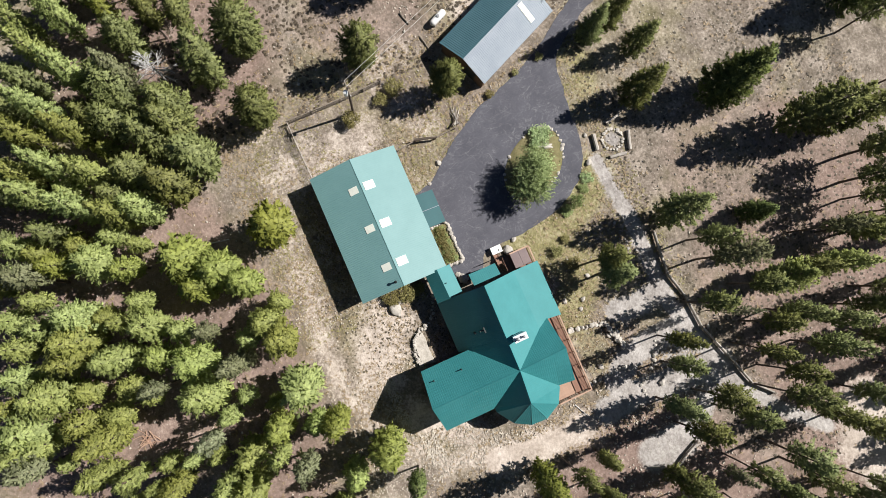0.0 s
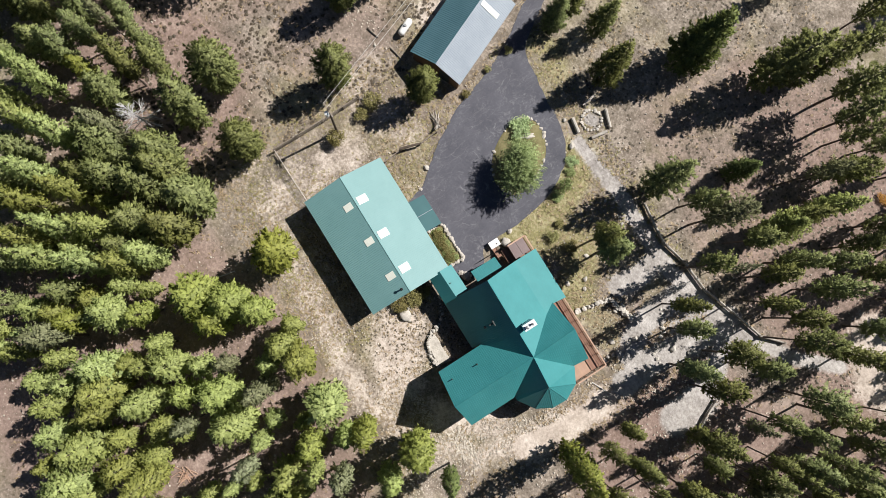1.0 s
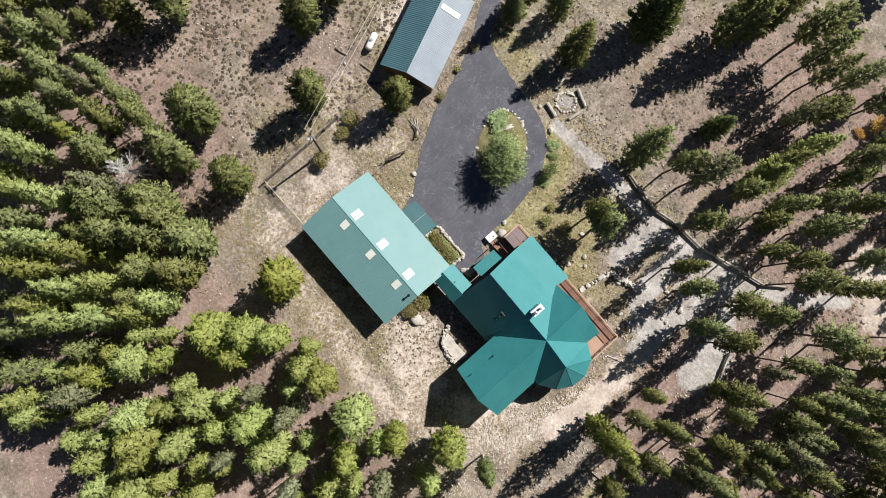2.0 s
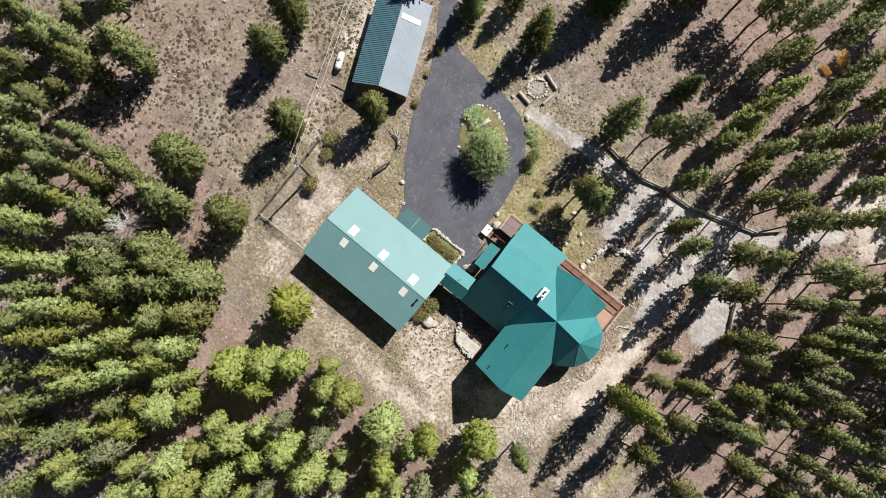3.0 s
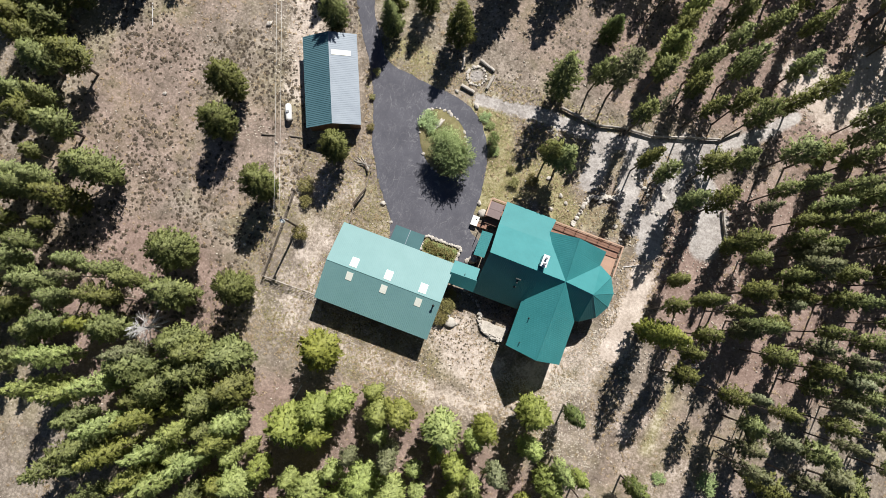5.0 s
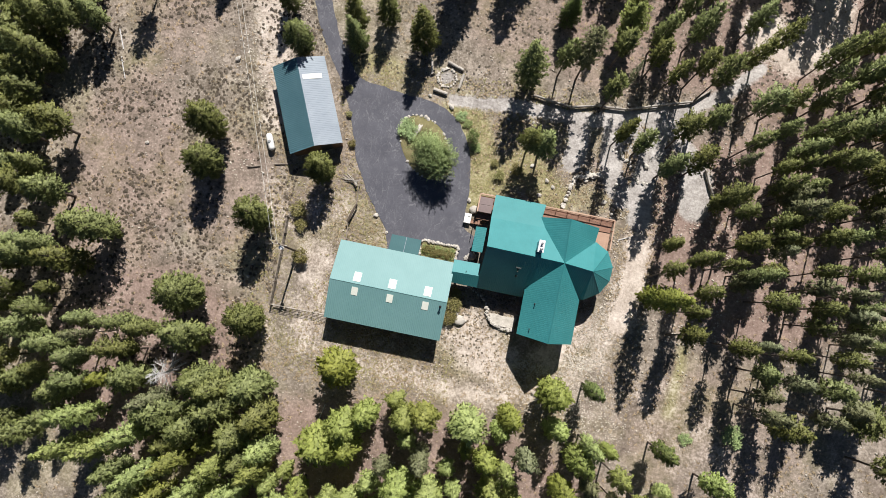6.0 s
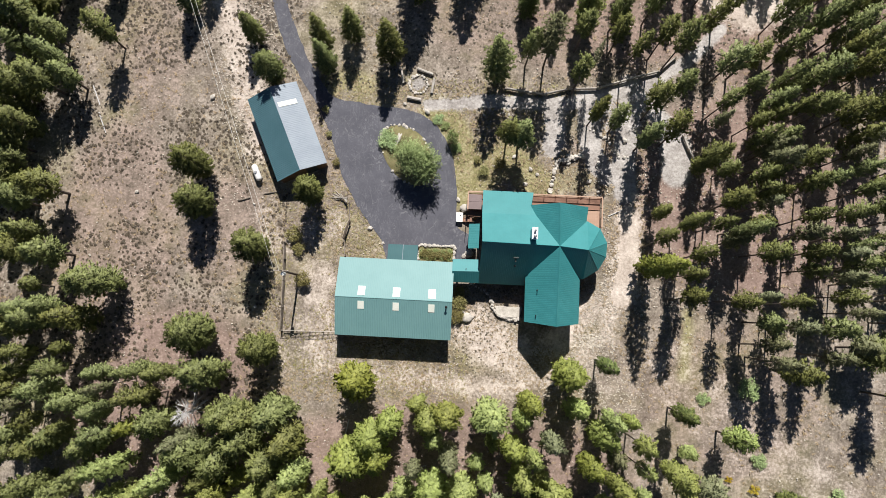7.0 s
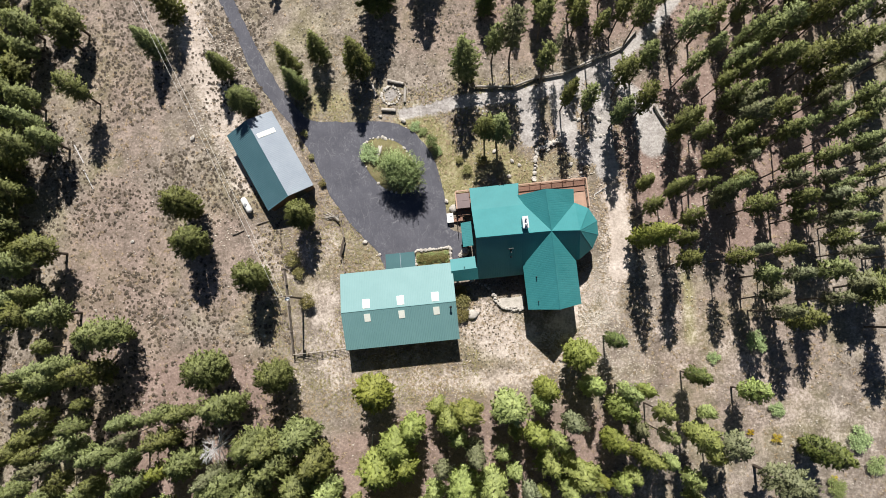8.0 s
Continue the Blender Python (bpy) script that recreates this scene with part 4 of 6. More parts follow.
PX, PY, PH = -21.75, 3.87, 9.4
power_pole = thing("power_pole", (PX, PY, 0), "dark wooden power pole with a crossarm and transformer", "power pole")
bm = bmesh.new()
tube(bm, (0, 0, -0.3), (0, 0, PH), 0.16, 0.11, 10)
part("pole", bm, M_POLE, power_pole)
bm = bmesh.new()
box(bm, (-0.95, -0.06, PH - 0.5), (0.95, 0.06, PH - 0.38), 0.01)
part("crossarm", bm, M_LOG, power_pole)
bm = bmesh.new()
tube(bm, (0.12, -0.34, PH - 1.6), (0.12, -0.34, PH - 0.75), 0.24, 0.24, 14)
tube(bm, (0.12, -0.34, PH - 0.75), (0.12, -0.34, PH - 0.68), 0.2, 0.08, 14)
part("transformer", bm, M_WHITE, power_pole, "pale grey transformer can")
for x in (-0.85, -0.2, 0.85):
    bm = bmesh.new()
    tube(bm, (x, 0, PH - 0.38), (x, 0, PH - 0.2), 0.05, 0.03, 8)
    part("insulator", bm, M_WHITE, power_pole)
# the line runs on to the next pole, far beyond the meadow
FARX, FARY = -51.7, 78.0
far_pole = copy_thing(power_pole, pose(FARX, FARY, 0, 0, 0, 25))
tagged(far_pole, group="power poles")
tagged(power_pole, group="power poles")
for off in (-0.85, -0.2):
    a = Vector((PX + off, PY, PH - 0.2))
    b = Vector((FARX + off * 0.9, FARY + off * 0.4, PH - 0.2))
    cu = bpy.data.curves.new("wire", 'CURVE')
    cu.dimensions = '3D'
    cu.bevel_depth = 0.016
    cu.bevel_resolution = 1
    sp = cu.splines.new('POLY')
    sp.points.add(24)
    for k in range(25):
        t = k / 24
        q = a + (b - a) * t
        sp.points[k].co = (q.x, q.y, q.z - 4 * 1.1 * t * (1 - t), 1)
    cu.materials.append(M_WIRE)
    tagged(new("power_line", cu), "thin aluminium overhead wire strung between poles", "wire", "overhead wires")

# ---------------------------------------------------------------- fences


def log_fence(label, pts, rails, step, seed, height=1.1, radius=0.07, top=None):
    rng = random.Random(seed)
    line = smooth_line(pts, step)
    fence = thing("log_fence", (line[0].x, line[0].y, 0), label, "fence")
    o = Vector((line[0].x, line[0].y, 0))
    line = [p - o for p in line]
    for p in line:
        bm = bmesh.new()
        rough_bar(bm, (p.x, p.y, -0.2), (p.x + rng.uniform(-.05, .05), p.y + rng.uniform(-.05, .05), height + 0.1), radius * 1.2, radius * 1.1, rng, 3)
        part("post", bm, M_LOG, fence)
    for a, b in zip(line[:-1], line[1:]):
        for k in range(rails):
            z = height * (k + 1) / rails - 0.05
            bm = bmesh.new()
            d = (b - a).normalized() * 0.2
            rough_bar(bm, a - d + Vector((0, 0, z + rng.uniform(-.05, .05))), b + d + Vector((0, 0, z + rng.uniform(-.05, .05))), radius, radius * 0.85, rng, 4)
            part("rail", bm, top if top and k == rails - 1 else M_LOG, fence)
    return fence


log_fence("weathered grey log rail fence along a gravel track", [(5.7, 31.7), (8.5, 31.35), (11.0, 31.1), (14.4, 32.0), (18.6, 32.3), (22.9, 33.8), (27.2, 35.2), (29.5, 37.3)], 2, 3.2, 51, 0.62, 0.125, M_GREYWOOD)
log_fence("short weathered log rail fence among pines", [(30.7, 25.9), (31.5, 24.0), (32.6, 22.0)], 2, 2.2, 52, 0.62, 0.125, M_GREYWOOD)
log_fence("weathered log rail fence near a power pole", [(-23.9, 8.2), (-23.65, 3.0), (-23.5, -3.7)], 3, 2.9, 53, 1.25, 0.06)
log_fence("low pole fence between garage and shed", [(-15.5, 6.9), (-15.75, 9.3), (-15.15, 11.7), (-15.4, 14.3)], 1, 2.4, 54, 0.75, 0.07)
rng = random.Random(56)
bm = bmesh.new()
rough_bar(bm, (-15.85, 9.2, 0.9), (-15.1, 11.8, 0.85), 0.17, 0.13, rng, 5, 8)
tagged(part("fallen_log", bm, M_POLE, None), "thick dark log laid along a low fence", "log")


def stock_gate(a, b, label, rails=6, height=1.25):
    a, b = Vector((*a, 0)), Vector((*b, 0))
    g = thing("stock_gate", a, label, "gate")
    d = b - a
    for k in range(rails):
        z = 0.2 + (height - 0.2) * k / (rails - 1)
        bm = bmesh.new()
        tube(bm, (0, 0, z), (d.x, d.y, z), 0.028, sides=6)
        part("rail", bm, M_GREYWOOD, g)
    for t in (0.0, 0.5, 1.0):
        bm = bmesh.new()
        tube(bm, (d.x * t, d.y * t, -0.1), (d.x * t, d.y * t, height + 0.03), 0.035, sides=6)
        part("upright", bm, M_LOG, g)


stock_gate((-23.4, -3.75), (-19.7, -3.7), "weathered multi-rail livestock gate")
stock_gate((-19.6, -3.7), (-15.9, -3.6), "weathered multi-rail livestock gate")

poles = thing("pole_stack", (-15.6, 14.6, 0), "weathered poles leaning in a loose stack by the driveway", "pole stack")
pole_rng = random.Random(58)
for k in range(9):
    a = math.atan2(0.8, -2.1) + (k - 4) * 0.13 + pole_rng.uniform(-0.08, 0.08)
    d = Vector((math.cos(a), math.sin(a), 0)) * pole_rng.uniform(1.7, 2.5)
    q = Vector((pole_rng.uniform(-0.15, 0.1), (k - 4) * 0.1, 0.75 + pole_rng.uniform(-0.1, 0.1)))
    bm = bmesh.new()
    rough_bar(bm, q, q + d - Vector((0, 0, q.z - 0.03)), 0.05, 0.032, pole_rng, 4, 6, 0.3)
    part("pole", bm, M_GREYWOOD, poles)
for k in (-0.45, 0.45):
    bm = bmesh.new()
    rough_bar(bm, (-0.2, k, -0.1), (-0.2, k, 0.85), 0.06, 0.05, pole_rng, 3, 6, 0.2)
    part("post", bm, M_LOG, poles)
bm = bmesh.new()
rough_bar(bm, (-0.2, -0.55, 0.64), (-0.2, 0.55, 0.64), 0.05, 0.045, pole_rng, 4, 6, 0.2)
part("crossbar", bm, M_LOG, poles)

# ---------------------------------------------------------------- fire ring and log benches

ring = thing("fire_ring", (-6.7, 31.9, 0), "round fire ring of pale stones", "fire pit")
stone_row(ring, [(-6.7 + 1.3 * math.cos(a), 31.9 + 1.3 * math.sin(a)) for a in [k * math.pi / 5 for k in range(10)]], 0.45, 0.42, 61, 0.05, 1, 0.06, True)
stone_row(ring, [(-6.7 + 0.6 * math.cos(a), 31.9 + 0.6 * math.sin(a)) for a in [k * math.pi / 2 for k in range(4)]], 0.3, 0.6, 62, 0.05, 1, 0.2, True)
rng = random.Random(63)
for a, b, r in (((-7.0, 34.1), (-4.7, 33.35), 0.22), ((-4.5, 32.7), (-4.8, 30.6), 0.2), ((-8.2, 29.85), (-6.2, 29.5), 0.26), ((-9.2, 33.8), (-8.9, 31.9), 0.15)):
    bench = thing("log_bench", (*a, 0), "grey split-log bench beside a fire ring", "bench", "log benches")
    dx, dy = b[0] - a[0], b[1] - a[1]
    bm = bmesh.new()
    rough_bar(bm, (0, 0, 0.3), (dx, dy, 0.3), r, r * 0.9, rng, 5, 9, 0.06)
    part("seat_log", bm, M_GREYWOOD, bench)
    for t in (0.2, 0.8):
        bm = bmesh.new()
        box(bm, (dx * t - .13, dy * t - .13, -0.08), (dx * t + .13, dy * t + .13, 0.18), 0.02)
        part("foot", bm, M_LOG, bench)

# ---------------------------------------------------------------- trees


SOFT = {}


def pine_parts(seed, height, radius, bare, shape, tuft_size, density, mat, name, even=0.0, fine=1.0):
    """Trunk and crown of a conifer. bare: the trunk's bare share; shape: 0 conical, 1 rounded. The crown is made of many small tufts of needles."""
    rng = random.Random(seed)
    bm = bmesh.new()
    lean = Vector((rng.uniform(-0.02, 0.02), rng.uniform(-0.02, 0.02), 0)) * height
    rough_bar(bm, (0, 0, -0.25), lean * 0.5 + Vector((0, 0, height * 0.5)), 0.0095 * height + 0.02, 0.0065 * height + 0.015, rng, 4, 7, 0.2)
    rough_bar(bm, lean * 0.5 + Vector((0, 0, height * 0.49)), lean + Vector((0, 0, height * 0.97)), 0.0065 * height + 0.015, 0.012, rng, 4, 6, 0.2)
    verts, faces, normals = [], [], []
    z0 = height * bare
    levels = int((height - z0) / (0.34 / density / fine)) + 2
    lop = [1 + (1 - even) * rng.uniform(-0.38, 0.22) for _ in range(9)]
    for i in range(levels):
        t = i / (levels - 1)
        z = z0 + (height - z0) * t
        cone = (1 - t) ** 0.75
        dome = math.sqrt(max(0.0, 1 - (2 * abs(t - 0.42)) ** 2.2)) if t > 0.42 else (0.62 + 0.38 * t / 0.42)
        reach = radius * (cone * (1 - shape) + dome * shape) * (0.5 + 0.5 * min(1, (t + 0.1) / 0.22))
        reach = max(reach, 0.14 * radius) * (1 - (1 - even) * 0.22 * rng.random())
        count = max(3, int(round((3.4 + 4.2 * reach / radius) * density)))
        spin = rng.uniform(0, 6.3)
        for k in range(count):
            a = spin + 2 * math.pi * k / count + rng.uniform(-0.4, 0.4)
            r = reach * rng.uniform(0.55 + 0.2 * even, 1.15 - 0.13 * even) * lop[int(a / (2 * math.pi) * 9) % 9]
            rise = rng.uniform(-0.12, 0.28) + 0.3 * t
            d = Vector((math.cos(a), math.sin(a), rise))
            across = Vector((-math.sin(a), math.cos(a), 0))
            root = lean * (z / height) + Vector((0, 0, z + rng.uniform(-0.15, 0.15)))
            n = max(2, int(r / (0.25 / fine) + 0.5))
            for j in range(n):
                f = 0.32 + 0.68 * (j + rng.uniform(0.5, 1.0)) / n
                c = root + d * r * f + Vector((0, 0, 0.12 * r * f * f)) + across * rng.uniform(-.16, .16)
                out = Vector((d.x * f, d.y * f, 0.35 + 0.75 * t)).normalized()
                size = tuft_size * rng.uniform(0.75, 1.25)
                hub = len(verts)
                verts.append(c - out * size * 0.25)
                normals.append(out)
                for e in range(6):
                    v = Vector((rng.gauss(0, 1), rng.gauss(0, 1), rng.gauss(0, 0.8))).normalized() + out * 0.55
                    v = v * size * rng.uniform(0.65, 1.15)
                    w = v.cross(Vector((rng.uniform(-1, 1), rng.uniform(-1, 1), rng.uniform(-1, 1)))).normalized() * size * rng.uniform(0.45, 0.68)
                    face = (w.cross(v)).normalized()
                    if face.dot(out) < 0:
                        w = -w
                    b0 = len(verts)
                    verts += [c + v * 0.5 + w, c + v]
                    faces.append((hub, b0, b0 + 1))
                    soft = (out * 0.85 + v.normalized() * 0.3).normalized()
                    normals += [soft, soft]
    trunk = bpy.data.meshes.new("trunk")
    bm.to_mesh(trunk)
    bm.free()
    trunk.materials.append(M_BARK)
    crown = raw("crown", verts, faces, mat, True)
    crown.normals_split_custom_set_from_vertices(normals)
    SOFT[crown.name] = np.array([tuple(v) for v in normals])
    ob = thing(name, (0, 0, -60), "", "tree")
    piece("trunk", trunk, ob)
    piece("crown", crown, ob)
    return ob


def leafy_parts(seed, height, radius, lumps, leaf, per, mat, name, category, stems=5):
    """A broad-leaved tree or shrub: stems and many small leaves in uneven lumps."""
    rng = random.Random(seed)
    ob = thing(name, (0, 0, -60), "", category)
    verts, faces = [], []
    bm = bmesh.new()
    for k in range(lumps):
        a = rng.uniform(0, 6.3)
        r = radius * math.sqrt(rng.random()) * 0.78
        z = height * (0.38 + 0.5 * (1 - (r / radius) ** 2) * rng.uniform(0.6, 1.05))
        c = Vector((r * math.cos(a), r * math.sin(a), z))
        size = radius * rng.uniform(0.24, 0.42)
        if k < stems:
            rough_bar(bm, (rng.uniform(-.1, .1), rng.uniform(-.1, .1), -0.15), c, 0.02 * height, 0.008 * height, rng, 3, 5, 0.3)
        for _ in range(per):
            u = Vector((rng.gauss(0, 1), rng.gauss(0, 1), rng.gauss(0, 0.8)))
            u = u.normalized() * size * rng.uniform(0.45, 1.15)
            v = Vector((rng.gauss(0, 1), rng.gauss(0, 1), rng.gauss(0, 0.7))).normalized() * leaf * rng.uniform(0.6, 1.3)
            w = v.cross(Vector((rng.gauss(0, 1), rng.gauss(0, 1), rng.gauss(0, 1)))).normalized() * leaf * 0.2
            b0 = len(verts)
            p = c + u
            if p.z < 0.05:
                p.z = 0.05
            verts += [p, p + v * 0.5 - w, p + v, p + v * 0.5 + w]
            faces.append((b0, b0 + 1, b0 + 2, b0 + 3))
    me = bpy.data.meshes.new("stems")
    bm.to_mesh(me)
    bm.free()
    me.materials.append(M_BARK)
    piece("stems", me, ob)
    piece("crown", raw("crown", verts, faces, mat), ob)
    return ob


BARE = {"low": 0.05, "mid": 0.3, "high": 0.48}
FINE = {"low": 1.42, "mid": 1.34, "high": 1.2}        # how finely the crowns are tufted
CROWN = 1.35        # crown radius of the stock pines, 10 m high
KINDS = {
    "LODGEPOLE": (M_NEEDLE, "lodgepole_pine", 0.85, 0.0, "tall slender lodgepole pine with a bare lower trunk", "lodgepole pines"),
    "GREY": (M_NEEDLE_GREY, "lodgepole_pine", 0.8, 0.0, "thin grey-green lodgepole pine with a bare trunk", "grey-green pines"),
    "BUSHY": (M_NEEDLE, "bushy_pine", 0.65, 0.2, "bushy green pine with branches down to the ground", "bushy pines"),
    "FRESH": (M_NEEDLE_FRESH, "bushy_pine", 0.7, 0.25, "bushy pine with fresh yellow-green needles", "fresh green pines"),
    "YOUNG": (M_NEEDLE_YOUNG, "young_pine", 0.75, 0.4, "young round-crowned pine with bright yellow-green needles", "young pines"),
    "DARK": (M_NEEDLE_DARK, "young_pine", 0.8, 0.6, "round-crowned pine with deep green needles on a thin trunk", "deep green pines"),
}
STOCK = {}
for k, (mat, name, shape, even, label, group) in enumerate(KINDS.values()):
    for j, form in enumerate(BARE):
        variants = 4 if k in (0, 2, 3) else 3
        STOCK[list(KINDS)[k], form] = [pine_parts(300 + 50 * k + 10 * j + i, 10, CROWN, BARE[form], shape + 0.12 * (i - 1), 0.26 / FINE[form], 1.0, mat, name, even, FINE[form]) for i in range(variants)]
WIDE = [pine_parts(550 + k, 10, 2.6, 0.06, 0.95, 0.22, 1.1, M_NEEDLE, "broad_pine", 0.8, 1.32) for k in range(3)]
CONE = [pine_parts(556 + k, 10, 2.35, 0.05, 0.18, 0.21, 1.1, M_NEEDLE, "conical_pine", 0.6, 1.38) for k in range(3)]
SPRUCE = [pine_parts(560 + k, 10, 3.0, 0.03, 0.12, 0.2, 1.2, M_NEEDLE_DARK, "spruce_tree", 0.75, 1.6) for k in range(2)]
THIN = [pine_parts(570 + k, 10, 1.4, 0.25, 0.35, 0.34, 0.72, M_NEEDLE, "far_pine", 0.3, 1.05) for k in range(3)]
STOCK["far"] = WIDE + CONE + SPRUCE + THIN

used = []
tree_rng = random.Random(77)


def set_tree(ob, x, y, wide, tall, label, group):
    m = Matrix.LocRotScale((x, y, -0.03), Euler((tree_rng.uniform(-.03, .03), tree_rng.uniform(-.03, .03), tree_rng.uniform(0, 6.3))), (wide, wide * tree_rng.uniform(0.92, 1.08), tall))
    tagged(copy_thing(ob, m), label, "tree", group)
    used.append((x, y))


def plant(stock, spots, label, group):
    """Trees of one kind, each at x, y with its height."""
    for x, y, h in spots:
        set_tree(tree_rng.choice(stock), x, y, h / 10 * tree_rng.uniform(0.92, 1.08), h / 10, label, group)


def grow(kind, form, spots):
    """Pines of one kind and form, each at x, y with its height and crown width."""
    for x, y, h, w in spots:
        set_tree(tree_rng.choice(STOCK[kind, form]), x, y, (1.3 if form == "low" else 1.2) * w / (2 * CROWN), h / 10, KINDS[kind][4], KINDS[kind][5])


WIDE_PINES_A = [
    (-35.8, 17.8, 10.0), (-35.1, 12.6, 9.2), (-26.8, 7, 10), (-20.2, 14.7, 8.5), (-25, -5.9, 10), (-33.6, -4.5, 11), (-26.9, 31.6, 8.2),
]
plant(WIDE, WIDE_PINES_A, "broad dense pine standing alone in dry meadow", "broad pines")
CONICAL_PINES_A = [
    (-37.2, 47.2, 9.5), (-39.8, 41.8, 8.6), (-30.2, 37.7, 8), (-20.3, 36.6, 9), (-19.4, 33.6, 9), (-16.3, 38.3, 8.5), (-10.6, 35.6, 10.5),
]
plant(CONE, CONICAL_PINES_A, "plump conical pine beside open meadow", "conical pines")
SPRUCES_A = [
    (-7, 46, 13.4), (-11.9, 67, 14.5), (8.2, 43.4, 7),
]
plant(SPRUCE, SPRUCES_A, "dark conical spruce standing in dry meadow", "spruces")
BUSHY_LOW_A = [
    (0.0, 52.7, 15.5, 4.4), (2.4, 56.4, 14, 3.5),
    (-60.9, 27.6, 10.5, 3.6), (-46.4, 1.8, 12, 4.2), (-48.9, -3.2, 11.8, 3.7), (-48.1, -13.8, 10.5, 2.6), (-40.2, -12.8, 10.5, 2.5), (-40.5, -9.5, 10.5, 2.3),
    (-31.1, -9.5, 13, 3.7), (-36.8, -15.8, 10.7, 3.1), (-28.5, -14, 12, 3.7), (-26.2, -14.9, 12, 3.7), (-22.3, -13.7, 12, 4.6), (-25.7, -17.5, 12, 3.7),
    (-33, -19.3, 10.5, 3.7), (-20.4, -17.5, 12, 4.1), (-22.8, -19.8, 12, 4.1), (4.5, 33.2, 13, 3.4), (-45.8, -22.5, 10.1, 2.6), (-21.2, -22.7, 10.9, 2.6),
    (-35.3, -30.6, 11.8, 2.6), (-37.1, -33.8, 10.5, 2.6), (-28, -31.8, 9.7, 2.6), (-31.4, -35.2, 11.8, 2.6), (-26.3, -33.9, 11.4, 2.6), (-20.3, -30.6, 10.1, 2.6),
]
grow('BUSHY', 'low', BUSHY_LOW_A)
BUSHY_LOW_B = [
    (-35.9, -40.4, 10.1, 2.6), (-21.7, -42.3, 11.4, 2.6), (-22.4, -36.9, 11.8, 2.6), (-26.6, -39.3, 10.5, 2.6), (-28.3, -37.5, 10.5, 2.6), (-33.1, -29.1, 11.4, 2.6),
    (-33.4, -31.8, 10.9, 2.6), (-55.1, -20.4, 11, 2.6), (-52.4, -24.4, 11, 2.6), (-49.5, -25.4, 10, 2.6), (-55.2, -25.7, 10, 2.6), (-67.9, 29, 12.2, 3.7),
    (-66.4, -11.7, 10.8, 3.4), (-58.6, 54.3, 10.3, 3.2), (-65.2, 16.6, 10.5, 3.2), (-63, -20.6, 11.6, 3.5), (-67.4, 3.2, 10.7, 3.5), (-65.5, 51.4, 11.7, 3.3),
    (-68.9, 35.9, 11.1, 3.5), (-62.3, 45.5, 11.6, 3.3), (-62, -3.8, 10.7, 3.1), (-70.1, 11.1, 12.3, 3.6), (-69.4, 43.9, 11.7, 3.4), (-66.7, -15.5, 10.9, 3.7),
]
grow('BUSHY', 'low', BUSHY_LOW_B)
BUSHY_LOW_C = [
    (-62.1, 38.6, 10.8, 3.9), (-69.2, 18.8, 11.6, 3.8), (-64.9, -18.2, 10.2, 3.2), (-68.9, -8.6, 11.7, 3.5), (-65.8, 25, 10.6, 3.7), (-70.4, 1.6, 10.3, 3.6),
    (-69.9, -17.2, 12.3, 3.6), (-65.3, 7.2, 10.1, 3.1), (-59.7, 22.4, 12.2, 3.2), (-71.8, 4.5, 10.6, 3.3), (-64.9, 36.8, 10.7, 3.1), (-70.2, -21.8, 11.2, 3.6),
    (-62.6, 55.4, 11.8, 3.8), (-70.5, -11.9, 11.5, 3.7), (-71.1, 27.3, 11.5, 3), (-66.4, -1, 10.3, 3.4), (-62.5, 51, 11.5, 3.4), (-71.8, 52.3, 11.6, 3.8),
    (-69.8, 40.8, 12.2, 3.2), (-69, 53.5, 11.7, 3.6), (-72, 48.7, 11.5, 3.7), (-64.1, 19.3, 8.1, 3), (-61.1, 25, 8.9, 2.5), (-45.5, -19.3, 9.8, 2.8),
]
grow('BUSHY', 'low', BUSHY_LOW_C)
BUSHY_LOW_D = [
    (-46.5, -10.4, 7.2, 2.2), (-62.4, -13.1, 8.4, 2.7), (-57.3, -2.3, 9.2, 2.7), (-68.6, -14.4, 9.6, 2.3), (-31.9, -23.1, 7, 2.3), (-52.9, -19.8, 8.7, 2.8),
    (-60.2, 44.1, 8.7, 2.5), (-52.9, -12.4, 9.7, 2.8), (-54.6, -4, 9.9, 2.9), (-63.6, 14.1, 8.5, 2.8), (-60.4, 37, 9.1, 2.6), (-50.9, -18.6, 8.4, 2.5),
    (-62, 33.9, 8.3, 2.7), (-63.8, 40.1, 9.6, 2.7), (-63.4, 28.3, 7.3, 2.7), (-36.9, -27.6, 9.8, 3), (-65.7, 41.7, 9.9, 2.6), (-67.3, 21.6, 7.2, 2.7),
    (-57.3, -18.8, 7.5, 2.7), (-66.4, -19.9, 8.6, 2.9), (-58.7, -11.1, 7.4, 2.6), (-69.8, 49.6, 7.8, 2.7), (-29.3, -18.3, 9.3, 2.2),
]
grow('BUSHY', 'low', BUSHY_LOW_D)
